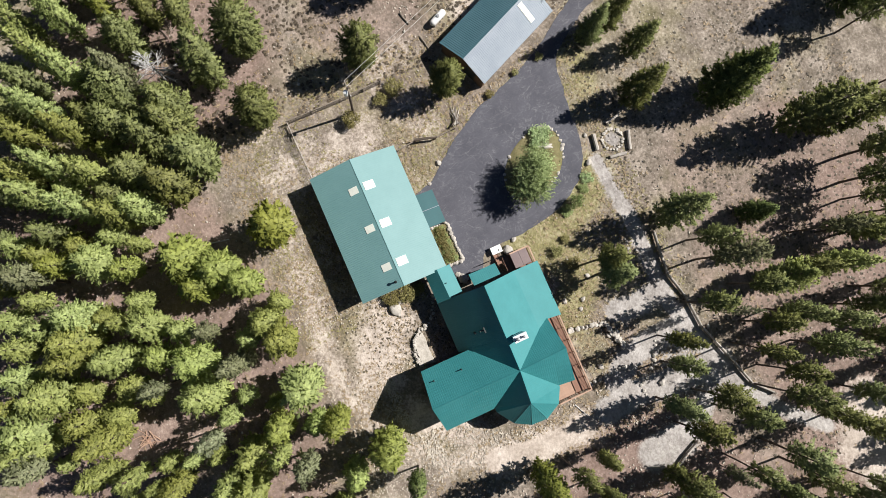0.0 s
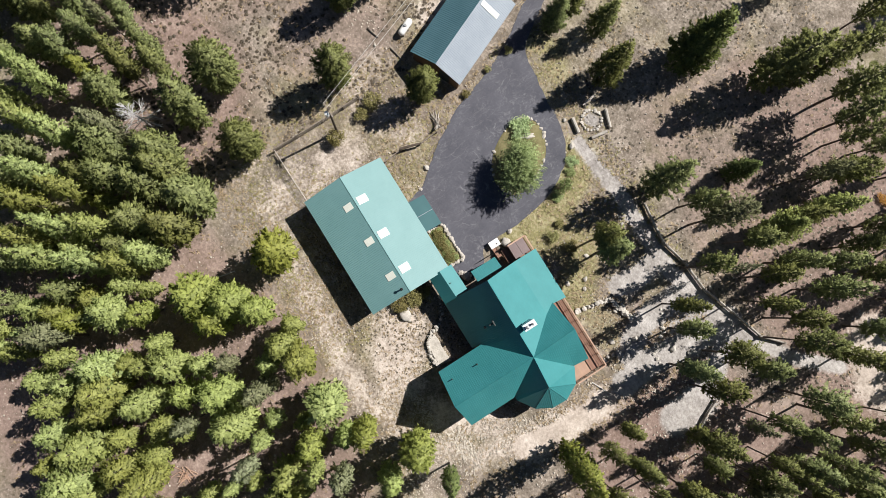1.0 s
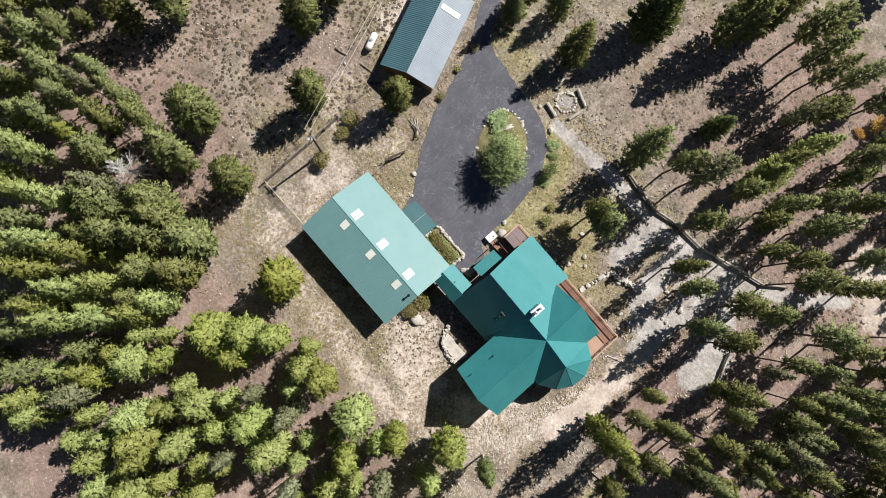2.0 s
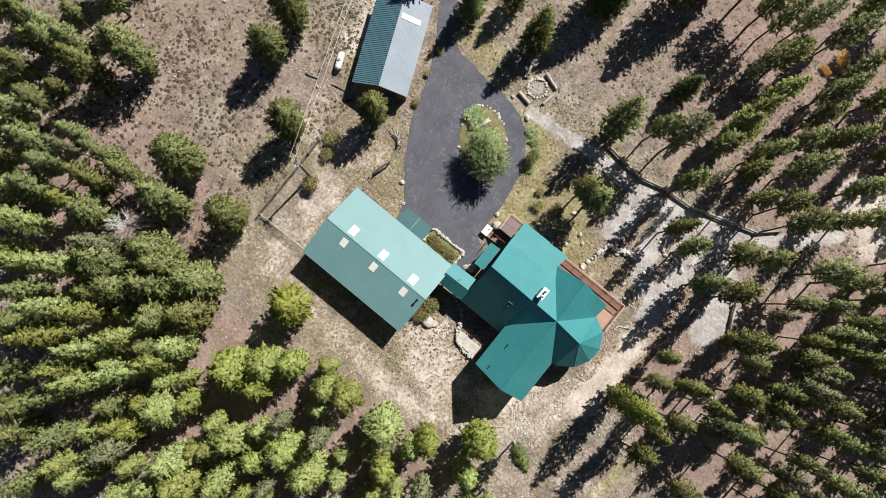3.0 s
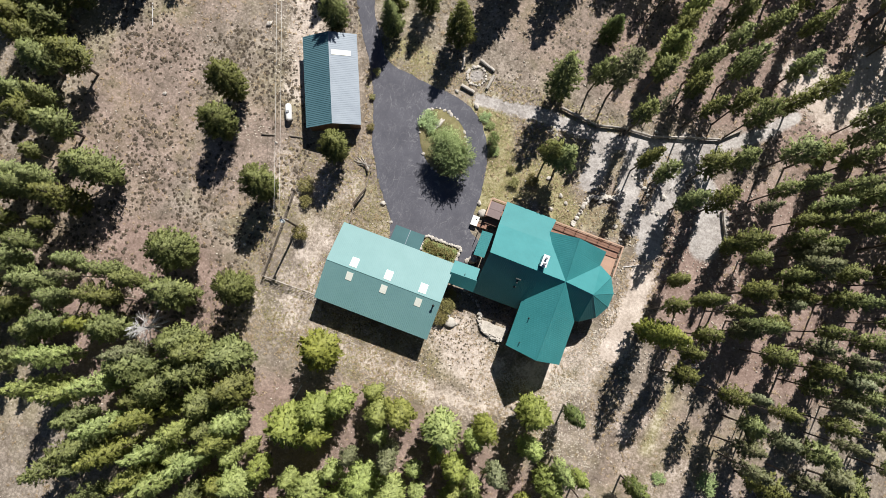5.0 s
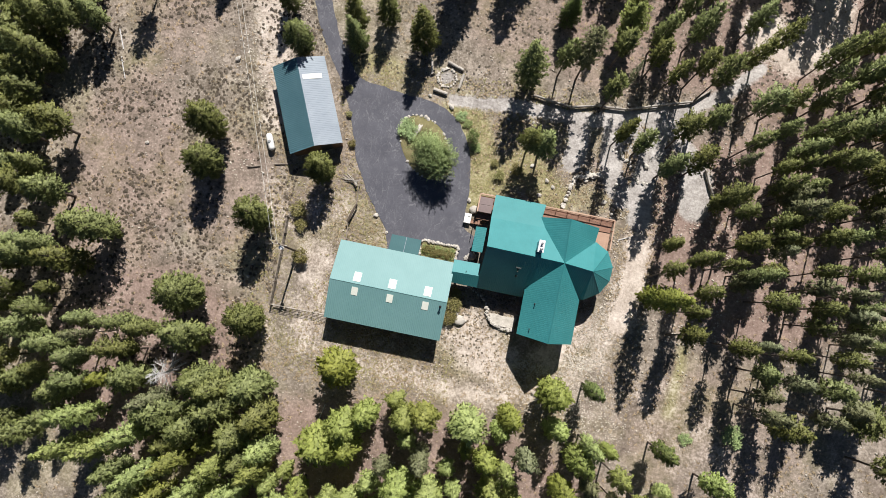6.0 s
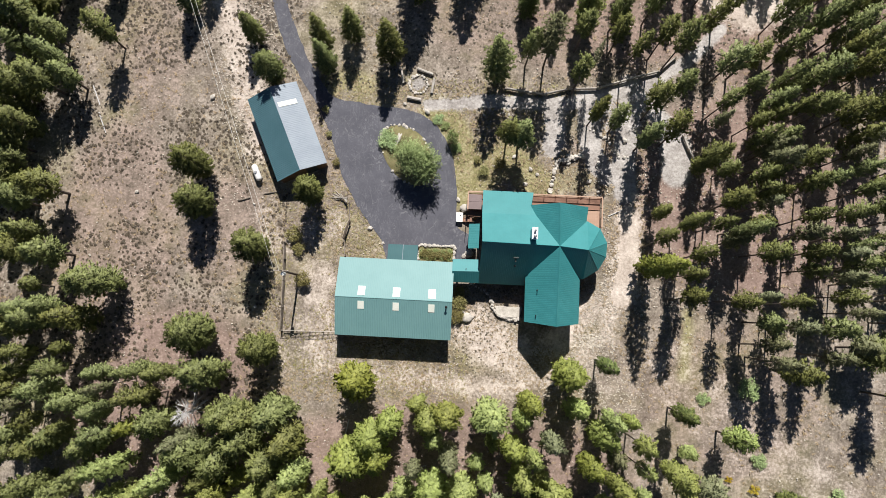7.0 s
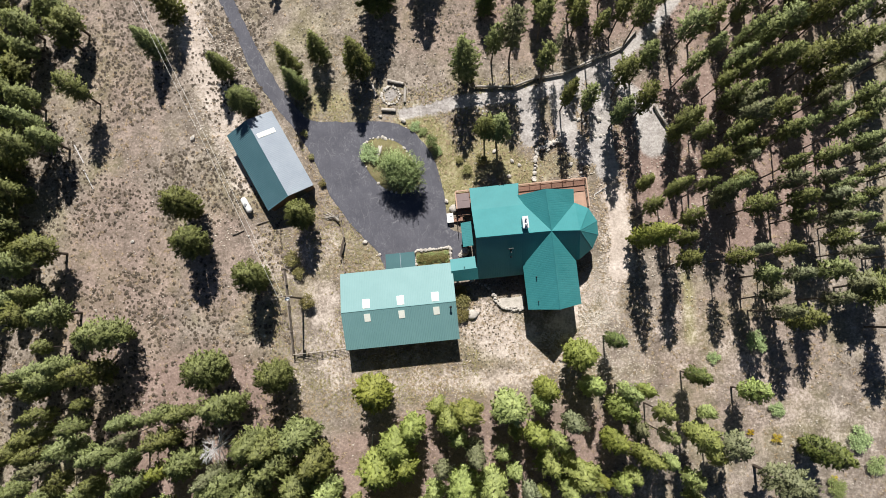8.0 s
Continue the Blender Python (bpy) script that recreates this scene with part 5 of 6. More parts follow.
BUSHY_MID_A = [
    (-54.2, 29, 9, 3.6), (-57.3, 28.1, 10.4, 3.7), (-62.8, 23.2, 8.9, 3.7), (-60.6, 19.5, 9.8, 3.4), (-60.4, 17, 8.9, 3.4), (-55.1, 13.7, 10.2, 3.9),
    (-59.2, 11.8, 9.7, 3.7), (-61, 14.5, 8.7, 3), (-56.3, 7.5, 9.6, 3.1), (-61.5, 7.4, 7, 3), (-53.3, 5.1, 10.5, 4.1), (-58, 5, 8.8, 3.7),
    (-52.8, -2, 10.3, 2.8), (-57.3, -5.1, 6.9, 3), (-50.6, 46.2, 7.8, 3.9), (-54.4, 48.9, 6.7, 4), (-51.5, 43.8, 8.7, 3.6), (-57.3, 46.2, 8.2, 3.8),
    (-57.5, 43.2, 6.5, 3.3), (-59.2, 40.2, 6.5, 3.8), (-57.5, 35.3, 8.4, 3.4), (-56.1, 31.7, 10.5, 3.2), (-49.4, 35.3, 10.5, 2.9), (34.8, 20.4, 8.4, 1.9),
]
grow('BUSHY', 'mid', BUSHY_MID_A)
BUSHY_MID_B = [
    (26.5, 14.3, 8.1, 2.1), (-51, -7.3, 6.8, 1.6), (-55.4, -7.9, 10.5, 2.3), (-51.2, -9.8, 9.4, 2.3), (-55.7, -10.3, 8.1, 2.2), (-57.6, -13.2, 8.7, 2.5),
    (-60.3, -17.4, 6.9, 2.7), (-53.8, -16.7, 8.2, 2.5), (-49.2, -17.1, 8.5, 2), (-44.5, -14.8, 10.5, 2.7), (-43.9, -17.3, 10.4, 2.9), (-36.7, -9.6, 10.5, 2.9),
    (-38.4, -12.8, 10, 2.5), (-28.4, -20.3, 10.5, 3.7), (6, 23.6, 10.5, 2.6),
]
grow('BUSHY', 'mid', BUSHY_MID_B)
BUSHY_HIGH_A = [
    (-55.7, 0.6, 6.5, 2.1),
]
grow('BUSHY', 'high', BUSHY_HIGH_A)
LODGEPOLE_HIGH_A = [
    (27.4, 35.3, 14.8, 2.4), (33.7, 33.4, 12.5, 3), (36.7, 34.6, 12.5, 2.8), (33.3, 28.3, 12.5, 2.2), (36.8, 30.3, 12.5, 2), (24.8, 28.1, 12.5, 2.8),
    (27.7, 29.9, 12.5, 2.5), (43.3, 31.5, 12.5, 3), (46.4, 33.1, 12.5, 2.7), (44.7, 28.4, 12.5, 2.2), (39.8, 26.6, 12.5, 2), (49.3, 27.5, 12.5, 3.1),
    (55.5, 33, 12.5, 2), (57.2, 29.8, 12.5, 2.9), (39.9, 23.8, 12.5, 2.4), (54.5, 21.7, 12.5, 2.3), (54.4, 19.6, 12.5, 2.3), (49.3, 19.9, 12.5, 1.9),
    (52.3, 18.4, 12.5, 1.6), (43.5, 18, 12.5, 2.2), (46.2, 18.5, 12.5, 2.4), (43.7, 13.9, 13.3, 2.1), (48.5, 14.8, 12.5, 2.6), (50.7, 17.7, 12.5, 2),
]
grow('LODGEPOLE', 'high', LODGEPOLE_HIGH_A)
LODGEPOLE_HIGH_B = [
    (38.4, 19, 12.5, 2.4), (37.4, 16.9, 12.5, 2.4), (37.2, 12.5, 12.5, 2.4), (44.4, 9.6, 12.4, 2.7), (44.3, 7.5, 11.2, 2.2), (50.7, 6.1, 12.5, 1.9),
    (49.3, 8, 12.5, 2.2), (49.9, 10.6, 12.5, 1.9), (52.8, 11.8, 12.5, 1.8), (38.6, 9.4, 12.5, 2.4), (37.2, 18.6, 12.5, 2.2), (33.9, 15.4, 13.6, 2.8),
    (32.7, 12.5, 12.5, 2), (30.1, 8.6, 12.5, 2), (25.4, 10.1, 12.5, 1.8), (29.1, 6.1, 12.5, 2), (29.1, 3, 12.5, 2.2), (35.2, 3.1, 12.5, 2),
    (39, 0.5, 11.3, 2.6), (41.5, 3, 12.2, 1.8), (46.6, 0.3, 12.5, 3.3), (56.8, 4.2, 9.9, 2.4), (54.8, -7.9, 11.3, 3), (56, 1.3, 12.5, 2.4),
]
grow('LODGEPOLE', 'high', LODGEPOLE_HIGH_B)
LODGEPOLE_HIGH_C = [
    (58.7, 12, 12.5, 2.5), (59.6, 16.5, 12.5, 2.5), (60.8, 23.1, 12.5, 2.6), (61.1, 28.1, 12.5, 2.6), (55.7, -3.7, 12.5, 2.4), (15.2, 37.7, 12.5, 2.6),
    (14.9, 31.3, 12.5, 2.6), (19.9, 37.1, 12.5, 2.6), (21.8, 35, 13.6, 2.2), (25.6, 36.9, 12.5, 2.5), (54.7, 4.7, 11.9, 1.9), (37.6, 26.4, 10.1, 2),
    (52.9, 9, 11.4, 1.8), (42.6, 27.9, 12.2, 1.9), (39.8, 17, 11.6, 2.1), (43.3, 21.1, 12.5, 2.2), (47, 28.6, 11.4, 1.9), (47.6, 4.3, 12.5, 2.2),
]
grow('LODGEPOLE', 'high', LODGEPOLE_HIGH_C)
LODGEPOLE_MID_A = [
    (23.9, 23.6, 12.5, 2.6), (27.5, 24.5, 12.9, 2.6), (40, 29.1, 12.3, 2.9), (38.4, 23.8, 12.5, 2.4), (54.2, 28.5, 12.5, 3.2), (49.9, 24.5, 12.5, 2.4),
    (53.8, 16.1, 12.5, 2.4), (29.2, 12.5, 12.8, 2.1), (35.7, 12.3, 13.9, 2.2), (42.7, -5.6, 12, 3.4), (53.7, -2.9, 8.1, 3.9), (58.6, 5.2, 9.2, 2.4),
    (7.7, 23.3, 10.5, 3.1), (17.3, 26.9, 12.3, 2.1), (20.3, 26.1, 10.9, 2.5), (8.3, 35.2, 12.5, 2.4), (6.6, 58.2, 13.5, 3.6), (9.6, 56.8, 13.5, 3.3),
    (37, 61, 15, 3.6), (41, 58.5, 15, 3.7), (44, 62, 15, 3.6), (34.2, 64.5, 15, 3.4), (15.4, 53.8, 9.7, 3.5), (24.7, 42.1, 14, 2.6), (51.7, 38.2, 13, 2.6), (32.1, 40, 12, 2.6),
]
grow('LODGEPOLE', 'mid', LODGEPOLE_MID_A)
LODGEPOLE_MID_B = [
    (34.6, 42.4, 13, 2.6), (41.9, 39, 12, 2.6), (44.8, 43.1, 14, 2.6), (32, 45.2, 11, 2.6), (-8.1, 64.9, 13.8, 2.6), (14.2, 57.7, 13.8, 2.6),
    (18.7, 58.7, 13.8, 2.6), (19.1, 62.9, 13.8, 2.6), (22.8, 56.6, 13.8, 2.6), (21.8, 52.1, 13.8, 2.6), (11.6, 55.9, 12.6, 2.6), (14, 51, 11, 2.6),
    (16.1, 44.4, 12, 2.6), (20, 40.8, 12, 2.6), (22.7, 44.6, 12, 2.6), (22.6, 48.4, 12, 2.6), (0.1, 66, 13, 2.6), (3.2, 61.4, 13, 2.6),
    (45.6, 39.8, 14, 2.8), (52.7, 34.1, 15.1, 2.3), (41.4, 41.4, 14.3, 2.3), (54.4, 37.7, 12.4, 2.4), (48.6, 38.8, 13.9, 3), (48.6, 35.5, 14, 2.5),
]
grow('LODGEPOLE', 'mid', LODGEPOLE_MID_B)
LODGEPOLE_MID_C = [
    (48.7, 45.6, 13.6, 2.6), (60.8, 34.5, 13.2, 2.3), (52, 42.7, 12.6, 3), (59, 40.6, 12.1, 2.2), (57.8, 36.3, 15.3, 2.6), (52.4, 45.9, 12.4, 2.3),
    (49.7, 33.6, 13.7, 2.6), (57.6, 46.4, 13.2, 2.4), (61.6, 39.4, 15.4, 2.6), (59.9, 38.1, 12.6, 2.8), (40.8, 31.5, 15.3, 2.4), (55.5, 47.3, 14.9, 2.5),
    (61.8, 32.1, 14.7, 2.8), (60.9, 47, 12.3, 2.3), (47.8, 40.8, 15.4, 2.9), (42.1, 36.1, 12, 2.5),
]
grow('LODGEPOLE', 'mid', LODGEPOLE_MID_C)
GREY_MID_A = [
    (39.4, 22.8, 12, 2.6), (35.3, 10.8, 10.2, 2.5), (37, -24.6, 12.8, 4.2), (12.7, -15.3, 12, 2.8), (10.9, 35.2, 15, 2.9), (17.1, 33.8, 12, 1.1),
]
grow('GREY', 'mid', GREY_MID_A)
LODGEPOLE_LOW_A = [
    (32.1, 21.2, 12.5, 2.8),
]
grow('LODGEPOLE', 'low', LODGEPOLE_LOW_A)
GREY_HIGH_A = [
    (32.7, 26.1, 12, 1.5), (52.9, 24.8, 12, 1.7), (39.2, 20.8, 14.9, 2.8), (37.9, 15.4, 12, 2.1), (42.9, 11.6, 12.8, 2.5), (48.2, 11.9, 12, 2.2),
    (48.5, 9.8, 12, 2.4), (48.1, 6.9, 12, 2.4), (38.6, -2.4, 12.3, 2.2), (39.4, -4.1, 13.3, 2.3), (38.4, 3.6, 12, 1.8), (42.2, 0.2, 12, 2.5),
    (46.4, -3.3, 12.9, 2.3), (51.5, -2.2, 8.1, 3.1), (19.9, -16.5, 12, 2.4), (32.3, -20, 10.7, 3.6), (-54.6, -14.5, 12, 2), (-42.9, -11.3, 12, 1.7),
    (-3.9, -18.8, 12, 2.2), (6.1, -22.7, 12, 2.3), (-15.9, -33.3, 12, 3.3), (-0.9, -25.6, 12, 1.8), (1.9, -40.1, 12, 2.9), (12.6, 47.7, 13.6, 2.1),
]
grow('GREY', 'high', GREY_HIGH_A)
GREY_HIGH_B = [
    (49.6, 22.5, 11.7, 2.2), (56.9, 21.3, 10.3, 2.1), (54.9, 14.2, 11.4, 2.1), (59.3, 27, 11.8, 2.1), (49.7, 2.2, 12.4, 1.9),
]
grow('GREY', 'high', GREY_HIGH_B)
YOUNG_LOW_A = [
    (25.1, 7.3, 16.1, 3), (19.2, -14.3, 11.5, 2.8), (18, -18.3, 10.5, 2.6), (-12.2, -9.8, 10.5, 4.6), (-12.2, -19.3, 10.5, 5), (-10.1, -16.5, 10.5, 3.7),
    (-7.7, -14.4, 10.5, 3.2), (-9.2, -18.8, 9.5, 3.3), (-2.1, -22.3, 10.3, 3.7), (10, -11.1, 11.5, 2.7), (14.9, -7.1, 11.5, 3.4), (15.8, -11.7, 9.5, 2.6),
    (8, -17.2, 10.5, 3),
]
grow('YOUNG', 'low', YOUNG_LOW_A)
DARK_MID_A = [
    (29.1, -11.3, 10.7, 2.5), (19.3, -5.5, 11.5, 2.2),
]
grow('DARK', 'mid', DARK_MID_A)
YOUNG_MID_A = [
    (35.6, -14.1, 11.1, 2.9), (22.5, -12.6, 9.5, 1.9), (18, -23.6, 9.5, 2.5), (15.8, -23.3, 7.5, 1.8), (-39.9, -16.4, 9.5, 2.5), (8.9, -13.2, 9.5, 2.6),
    (-17, -30.9, 9.5, 2.9), (-14, -24.6, 9.5, 2.9), (-3.9, -25, 9.5, 2.9),
]
grow('YOUNG', 'mid', YOUNG_MID_A)
FRESH_MID_A = [
    (20, -12.2, 13, 2.6), (27.7, -18.1, 13, 3.3), (30.5, -16.5, 5.3, 2.1), (24.5, -22.1, 7.8, 2.2), (30.5, -22.1, 6.9, 2.1), (19.7, -22.7, 8.4, 2.1),
    (26.9, -24.3, 8.3, 2.8), (27.1, -26.9, 6.5, 2.4), (-4.1, -12, 6.6, 2.5), (-2.1, -16.4, 8, 2.3), (5.6, -16.4, 6.5, 2.1), (3.5, -18.9, 6.5, 2.3),
    (10.3, -17.5, 10.5, 2.3), (12, -20.3, 7.4, 2.1), (15.5, -26.1, 8.9, 2.5), (-15.4, -27.8, 9.5, 4.1), (-13.5, -37.9, 6.5, 3.2), (-10.1, -36.7, 10.5, 3.1),
    (-7.3, -38.1, 10, 3.1), (-3.5, -34, 6.5, 3.2), (-2, -29.5, 6.5, 3.2), (-0.4, -34.6, 8.9, 3.1), (0.3, -31.7, 6.5, 2.9), (-1.8, -39.6, 10.5, 3.7),
]
grow('FRESH', 'mid', FRESH_MID_A)
FRESH_MID_B = [
    (6.6, -31.5, 10.5, 2.3), (9, -30.9, 8.5, 2.4), (-17.8, -25.1, 7.8, 2.6), (-10.2, -28.9, 8.1, 2.2), (-17.6, -28.7, 8.8, 2.7), (-4.6, -40.1, 9.2, 2.4),
    (-14.2, -34.6, 8.5, 2.4), (-5.2, -22.3, 8.9, 2.7), (-8.6, -27.3, 8.7, 2.3), (-7.2, -34.8, 9.7, 2.1), (-15.9, -23, 7, 2.1), (-18.8, -32.7, 8.1, 2.5),
    (-17.7, -35.3, 9.2, 2.1), (-23.5, -27.4, 8.3, 2.8), (-10.9, -34.4, 9.6, 2.4), (-20.2, -34.3, 7.8, 2.8), (-16.6, -37.3, 9.5, 2.2), (8.2, -24.1, 7.2, 2),
    (6.5, -28.4, 8.3, 2.1), (9.2, -33.5, 9.3, 2.3), (-18.4, -39.9, 8.1, 2.7), (4.7, -21, 9.1, 2.3), (-0.6, -27.9, 7.2, 2.2), (-1.5, -42.9, 9.9, 2.5),
]
grow('FRESH', 'mid', FRESH_MID_B)
FRESH_MID_C = [
    (-20.4, -38.9, 9.6, 2.6), (7.6, -26.3, 7.7, 2.1), (-26.5, -22.2, 7.2, 2.3), (-9.9, -25, 8.2, 2.6),
]
grow('FRESH', 'mid', FRESH_MID_C)
FRESH_HIGH_A = [
    (23.6, -15, 12.5, 2.2), (23.4, -17.7, 12.3, 1.8), (2.7, -38, 6.5, 1.8),
]
grow('FRESH', 'high', FRESH_HIGH_A)
FRESH_LOW_A = [
    (21.6, -20.8, 10.5, 2.6), (-19, -21.3, 10.9, 3.3), (-3, -13.9, 10.5, 3.3), (-0.5, -12.8, 12, 3.1), (4.7, -13.2, 12, 4.3), (1.7, -22.5, 11.3, 4.2),
    (9.4, -20.4, 10.5, 3), (13, -22.2, 11.2, 3.5), (11.3, -23.8, 10.5, 2.6), (-10.7, -30.9, 10.7, 3.7), (-8.7, -31.9, 11.3, 3.8), (-7.2, -25.2, 10.5, 3.1),
    (-6.9, -32.3, 12, 2.2), (-5.2, -29.1, 12, 3.4), (-4.3, -36.6, 10.7, 3.9), (-0.3, -40.2, 10.5, 3.1), (2, -33.3, 12, 3.2), (5.1, -35.5, 10.5, 2.6),
    (16.2, 42.2, 10.5, 3.1), (17.2, 49.1, 11.2, 2.8), (-41.5, -24.8, 13.8, 2.6), (-41.4, -21.3, 13.8, 2.6), (-37.8, -24.5, 13.8, 2.6), (-34.6, -22.1, 13.8, 2.6),
]
grow('FRESH', 'low', FRESH_LOW_A)
FRESH_LOW_B = [
    (-32.3, -26, 13.8, 2.6), (-28.8, -23.7, 13.8, 2.6), (-30.4, -29.1, 13.8, 2.6), (-25.8, -27.3, 13.8, 2.6), (-26.3, -30, 13.8, 2.6), (-24.1, -24.2, 12.4, 2.6),
    (-23.7, -29.9, 13.8, 2.6), (-21.1, -26.7, 13.8, 2.6), (-19.1, -23.4, 13.8, 2.6), (9.1, -28.9, 9.7, 2.6),
]
grow('FRESH', 'low', FRESH_LOW_B)
DARK_LOW_A = [
    (44, -22.3, 10.6, 3.5),
]
grow('DARK', 'low', DARK_LOW_A)
GREY_LOW_A = [
    (-33.7, -17.8, 12, 2.6), (-0.2, -17.7, 13.7, 2.6),
]
grow('GREY', 'low', GREY_LOW_A)
YOUNG_HIGH_A = [
    (-0.6, -36.2, 7.5, 2.2),
]
grow('YOUNG', 'high', YOUNG_HIGH_A)

# forest beyond the lots already planted
fill = random.Random(91)


def in_known(x, y):
    """The ground whose trees are listed above, a skewed four-sided lot, and the stand south of it."""
    inner = -74 < x < 63 + 0.12 * y and -27 - 0.088 * (x - 6) < y < 49 - 0.117 * x
    return inner or (-34 < x < 12 and -46 < y < -20) or (-62 < x < 8 and -34 < y < 0)


woods_v, woods_f, woods_s, woods_n = [], [], [], 0
bark_v, bark_f, bark_n = [], [], 0
stock = []
for ob in THIN:
    pair = []
    for child in ob.children:
        me = child.data
        co = np.empty(len(me.vertices) * 3)
        me.vertices.foreach_get("co", co)
        pair.append((child.name.startswith("trunk"), np.c_[co.reshape(-1, 3), np.ones(len(me.vertices))], [tuple(p.vertices) for p in me.polygons], SOFT[me.name] if me.name in SOFT else None))
    stock.append(pair)
made = 0
for _ in range(4000):
    a, r = fill.uniform(0, 2 * math.pi), 40 + 58 * math.sqrt(fill.random())
    x, y = r * math.cos(a), r * math.sin(a)
    if in_known(x, y):
        continue
    keep = 0.06 if (-60 < x < -2 and y > 35) else (0.12 if x > 30 and y < -14 else 0.7)
    if ((x - 40) / 8.5) ** 2 + ((y - 47) / 7.5) ** 2 < 1 or fill.random() > keep or (abs(x + 33 + (y - 55) * 0.32) < 5 and y > 30):
        continue
    if any((x - u) ** 2 + (y - v) ** 2 < 3.3 ** 2 for u, v in used):
        continue
    used.append((x, y))
    h = fill.uniform(11, 15.5) / 10
    w = h * fill.uniform(0.85, 1.1)
    m = np.array(Matrix.LocRotScale((x, y, -0.03), Euler((0, 0, fill.uniform(0, 6.3))), (w, w, h)))
    for is_trunk, co, polys, soft_n in fill.choice(stock):
        pts = (co @ m.T)[:, :3]
        if is_trunk:
            bark_v.append(pts)
            bark_f += [tuple(k + bark_n for k in p) for p in polys]
            bark_n += len(pts)
        else:
            woods_v.append(pts)
            woods_s.append(soft_n @ m[:3, :3].T / h)
            woods_f += [tuple(k + woods_n for k in p) for p in polys]
            woods_n += len(pts)
    made += 1
    if made >= 75:
        break
woods = new("far_woods", raw("far_woods", np.concatenate(woods_v).tolist(), woods_f, M_NEEDLE, True))
woods.data.normals_split_custom_set_from_vertices(np.concatenate(woods_s).tolist())
tagged(woods, "dense pine woods surrounding a mountain lot", "woods", kind="stuff")
tagged(piece("trunks", raw("trunks", np.concatenate(bark_v).tolist(), bark_f, M_BARK), woods), kind="stuff")

more = random.Random(93)


def on_track(x, y):
    return abs((x - 30) * 0.64 - (y - 35) * 0.768) < 2.2 and x > 28 or ((x - 40) / 7.5) ** 2 + ((y - 46) / 6.5) ** 2 < 1


for _ in range(260):
    x, y = more.uniform(26, 68), more.uniform(26, 66)
    if in_known(x, y) or on_track(x, y):
        continue
    if any((x - u) ** 2 + (y - v) ** 2 < 2.9 ** 2 for u, v in used):
        continue
    grow("LODGEPOLE", "mid", [(round(x, 1), round(y, 1), more.uniform(11, 15), more.uniform(2.1, 3.0))])

# the island's tree and shrubs near the buildings


def willow_parts(seed, height, radius, sprays):
    """A multi-stemmed willow: rising stems and long feathery sprays of narrow leaves, in uneven lobes."""
    rng = random.Random(seed)
    ob = thing("willow_tree", (0, 0, 0), "", "tree")
    lobes = [(rng.uniform(0, 6.3), rng.uniform(0.35, 0.72) * radius, height * rng.uniform(0.5, 0.72), rng.uniform(0.34, 0.52) * radius) for _ in range(8)]
    lobes.append((0.0, 0.0, height * 0.72, radius * 0.5))
    verts, faces, normals = [], [], []
    bm = bmesh.new()
    for a, r, z, size in lobes:
        c = Vector((r * math.cos(a), r * math.sin(a), z))
        rough_bar(bm, (rng.uniform(-.25, .25), rng.uniform(-.25, .25), -0.15), c, 0.11, 0.04, rng, 4, 6, 0.3)
        for _ in range(sprays):
            d = Vector((rng.gauss(0, 1), rng.gauss(0, 1), rng.gauss(0.45, 0.8))).normalized()
            root = c + d * size * rng.uniform(0.15, 0.55)
            tip = c + d * size * rng.uniform(0.85, 1.45) + Vector((0, 0, 0.12 * size))
            out = (d + Vector((0.3 * math.cos(a), 0.3 * math.sin(a), 0.55))).normalized()
            for k in range(15):
                q = root.lerp(tip, k / 14 + rng.uniform(-.05, .05))
                v = ((tip - root).normalized() + Vector((rng.gauss(0, .55), rng.gauss(0, .55), rng.gauss(0, .45)))).normalized() * rng.uniform(0.16, 0.34)
                w = v.cross(Vector((rng.gauss(0, 1), rng.gauss(0, 1), rng.gauss(0, 1)))).normalized() * 0.05
                g = w.cross(v).normalized()
                if g.dot(out) < 0:
                    w, g = -w, -g
                b0 = len(verts)
                verts += [q - w * 0.4, q + v * 0.5 - w, q + v, q + v * 0.5 + w]
                faces.append((b0, b0 + 3, b0 + 2, b0 + 1))
                normals += [(out * 0.6 + g * 0.4).normalized()] * 4
    me = bpy.data.meshes.new("stems")
    bm.to_mesh(me)
    bm.free()
    me.materials.append(M_BARK)
    piece("stems", me, ob)
    me = raw("crown", verts, faces, M_LEAF, True)
    me.normals_split_custom_set_from_vertices(normals)
    piece("crown", me, ob)
    return ob


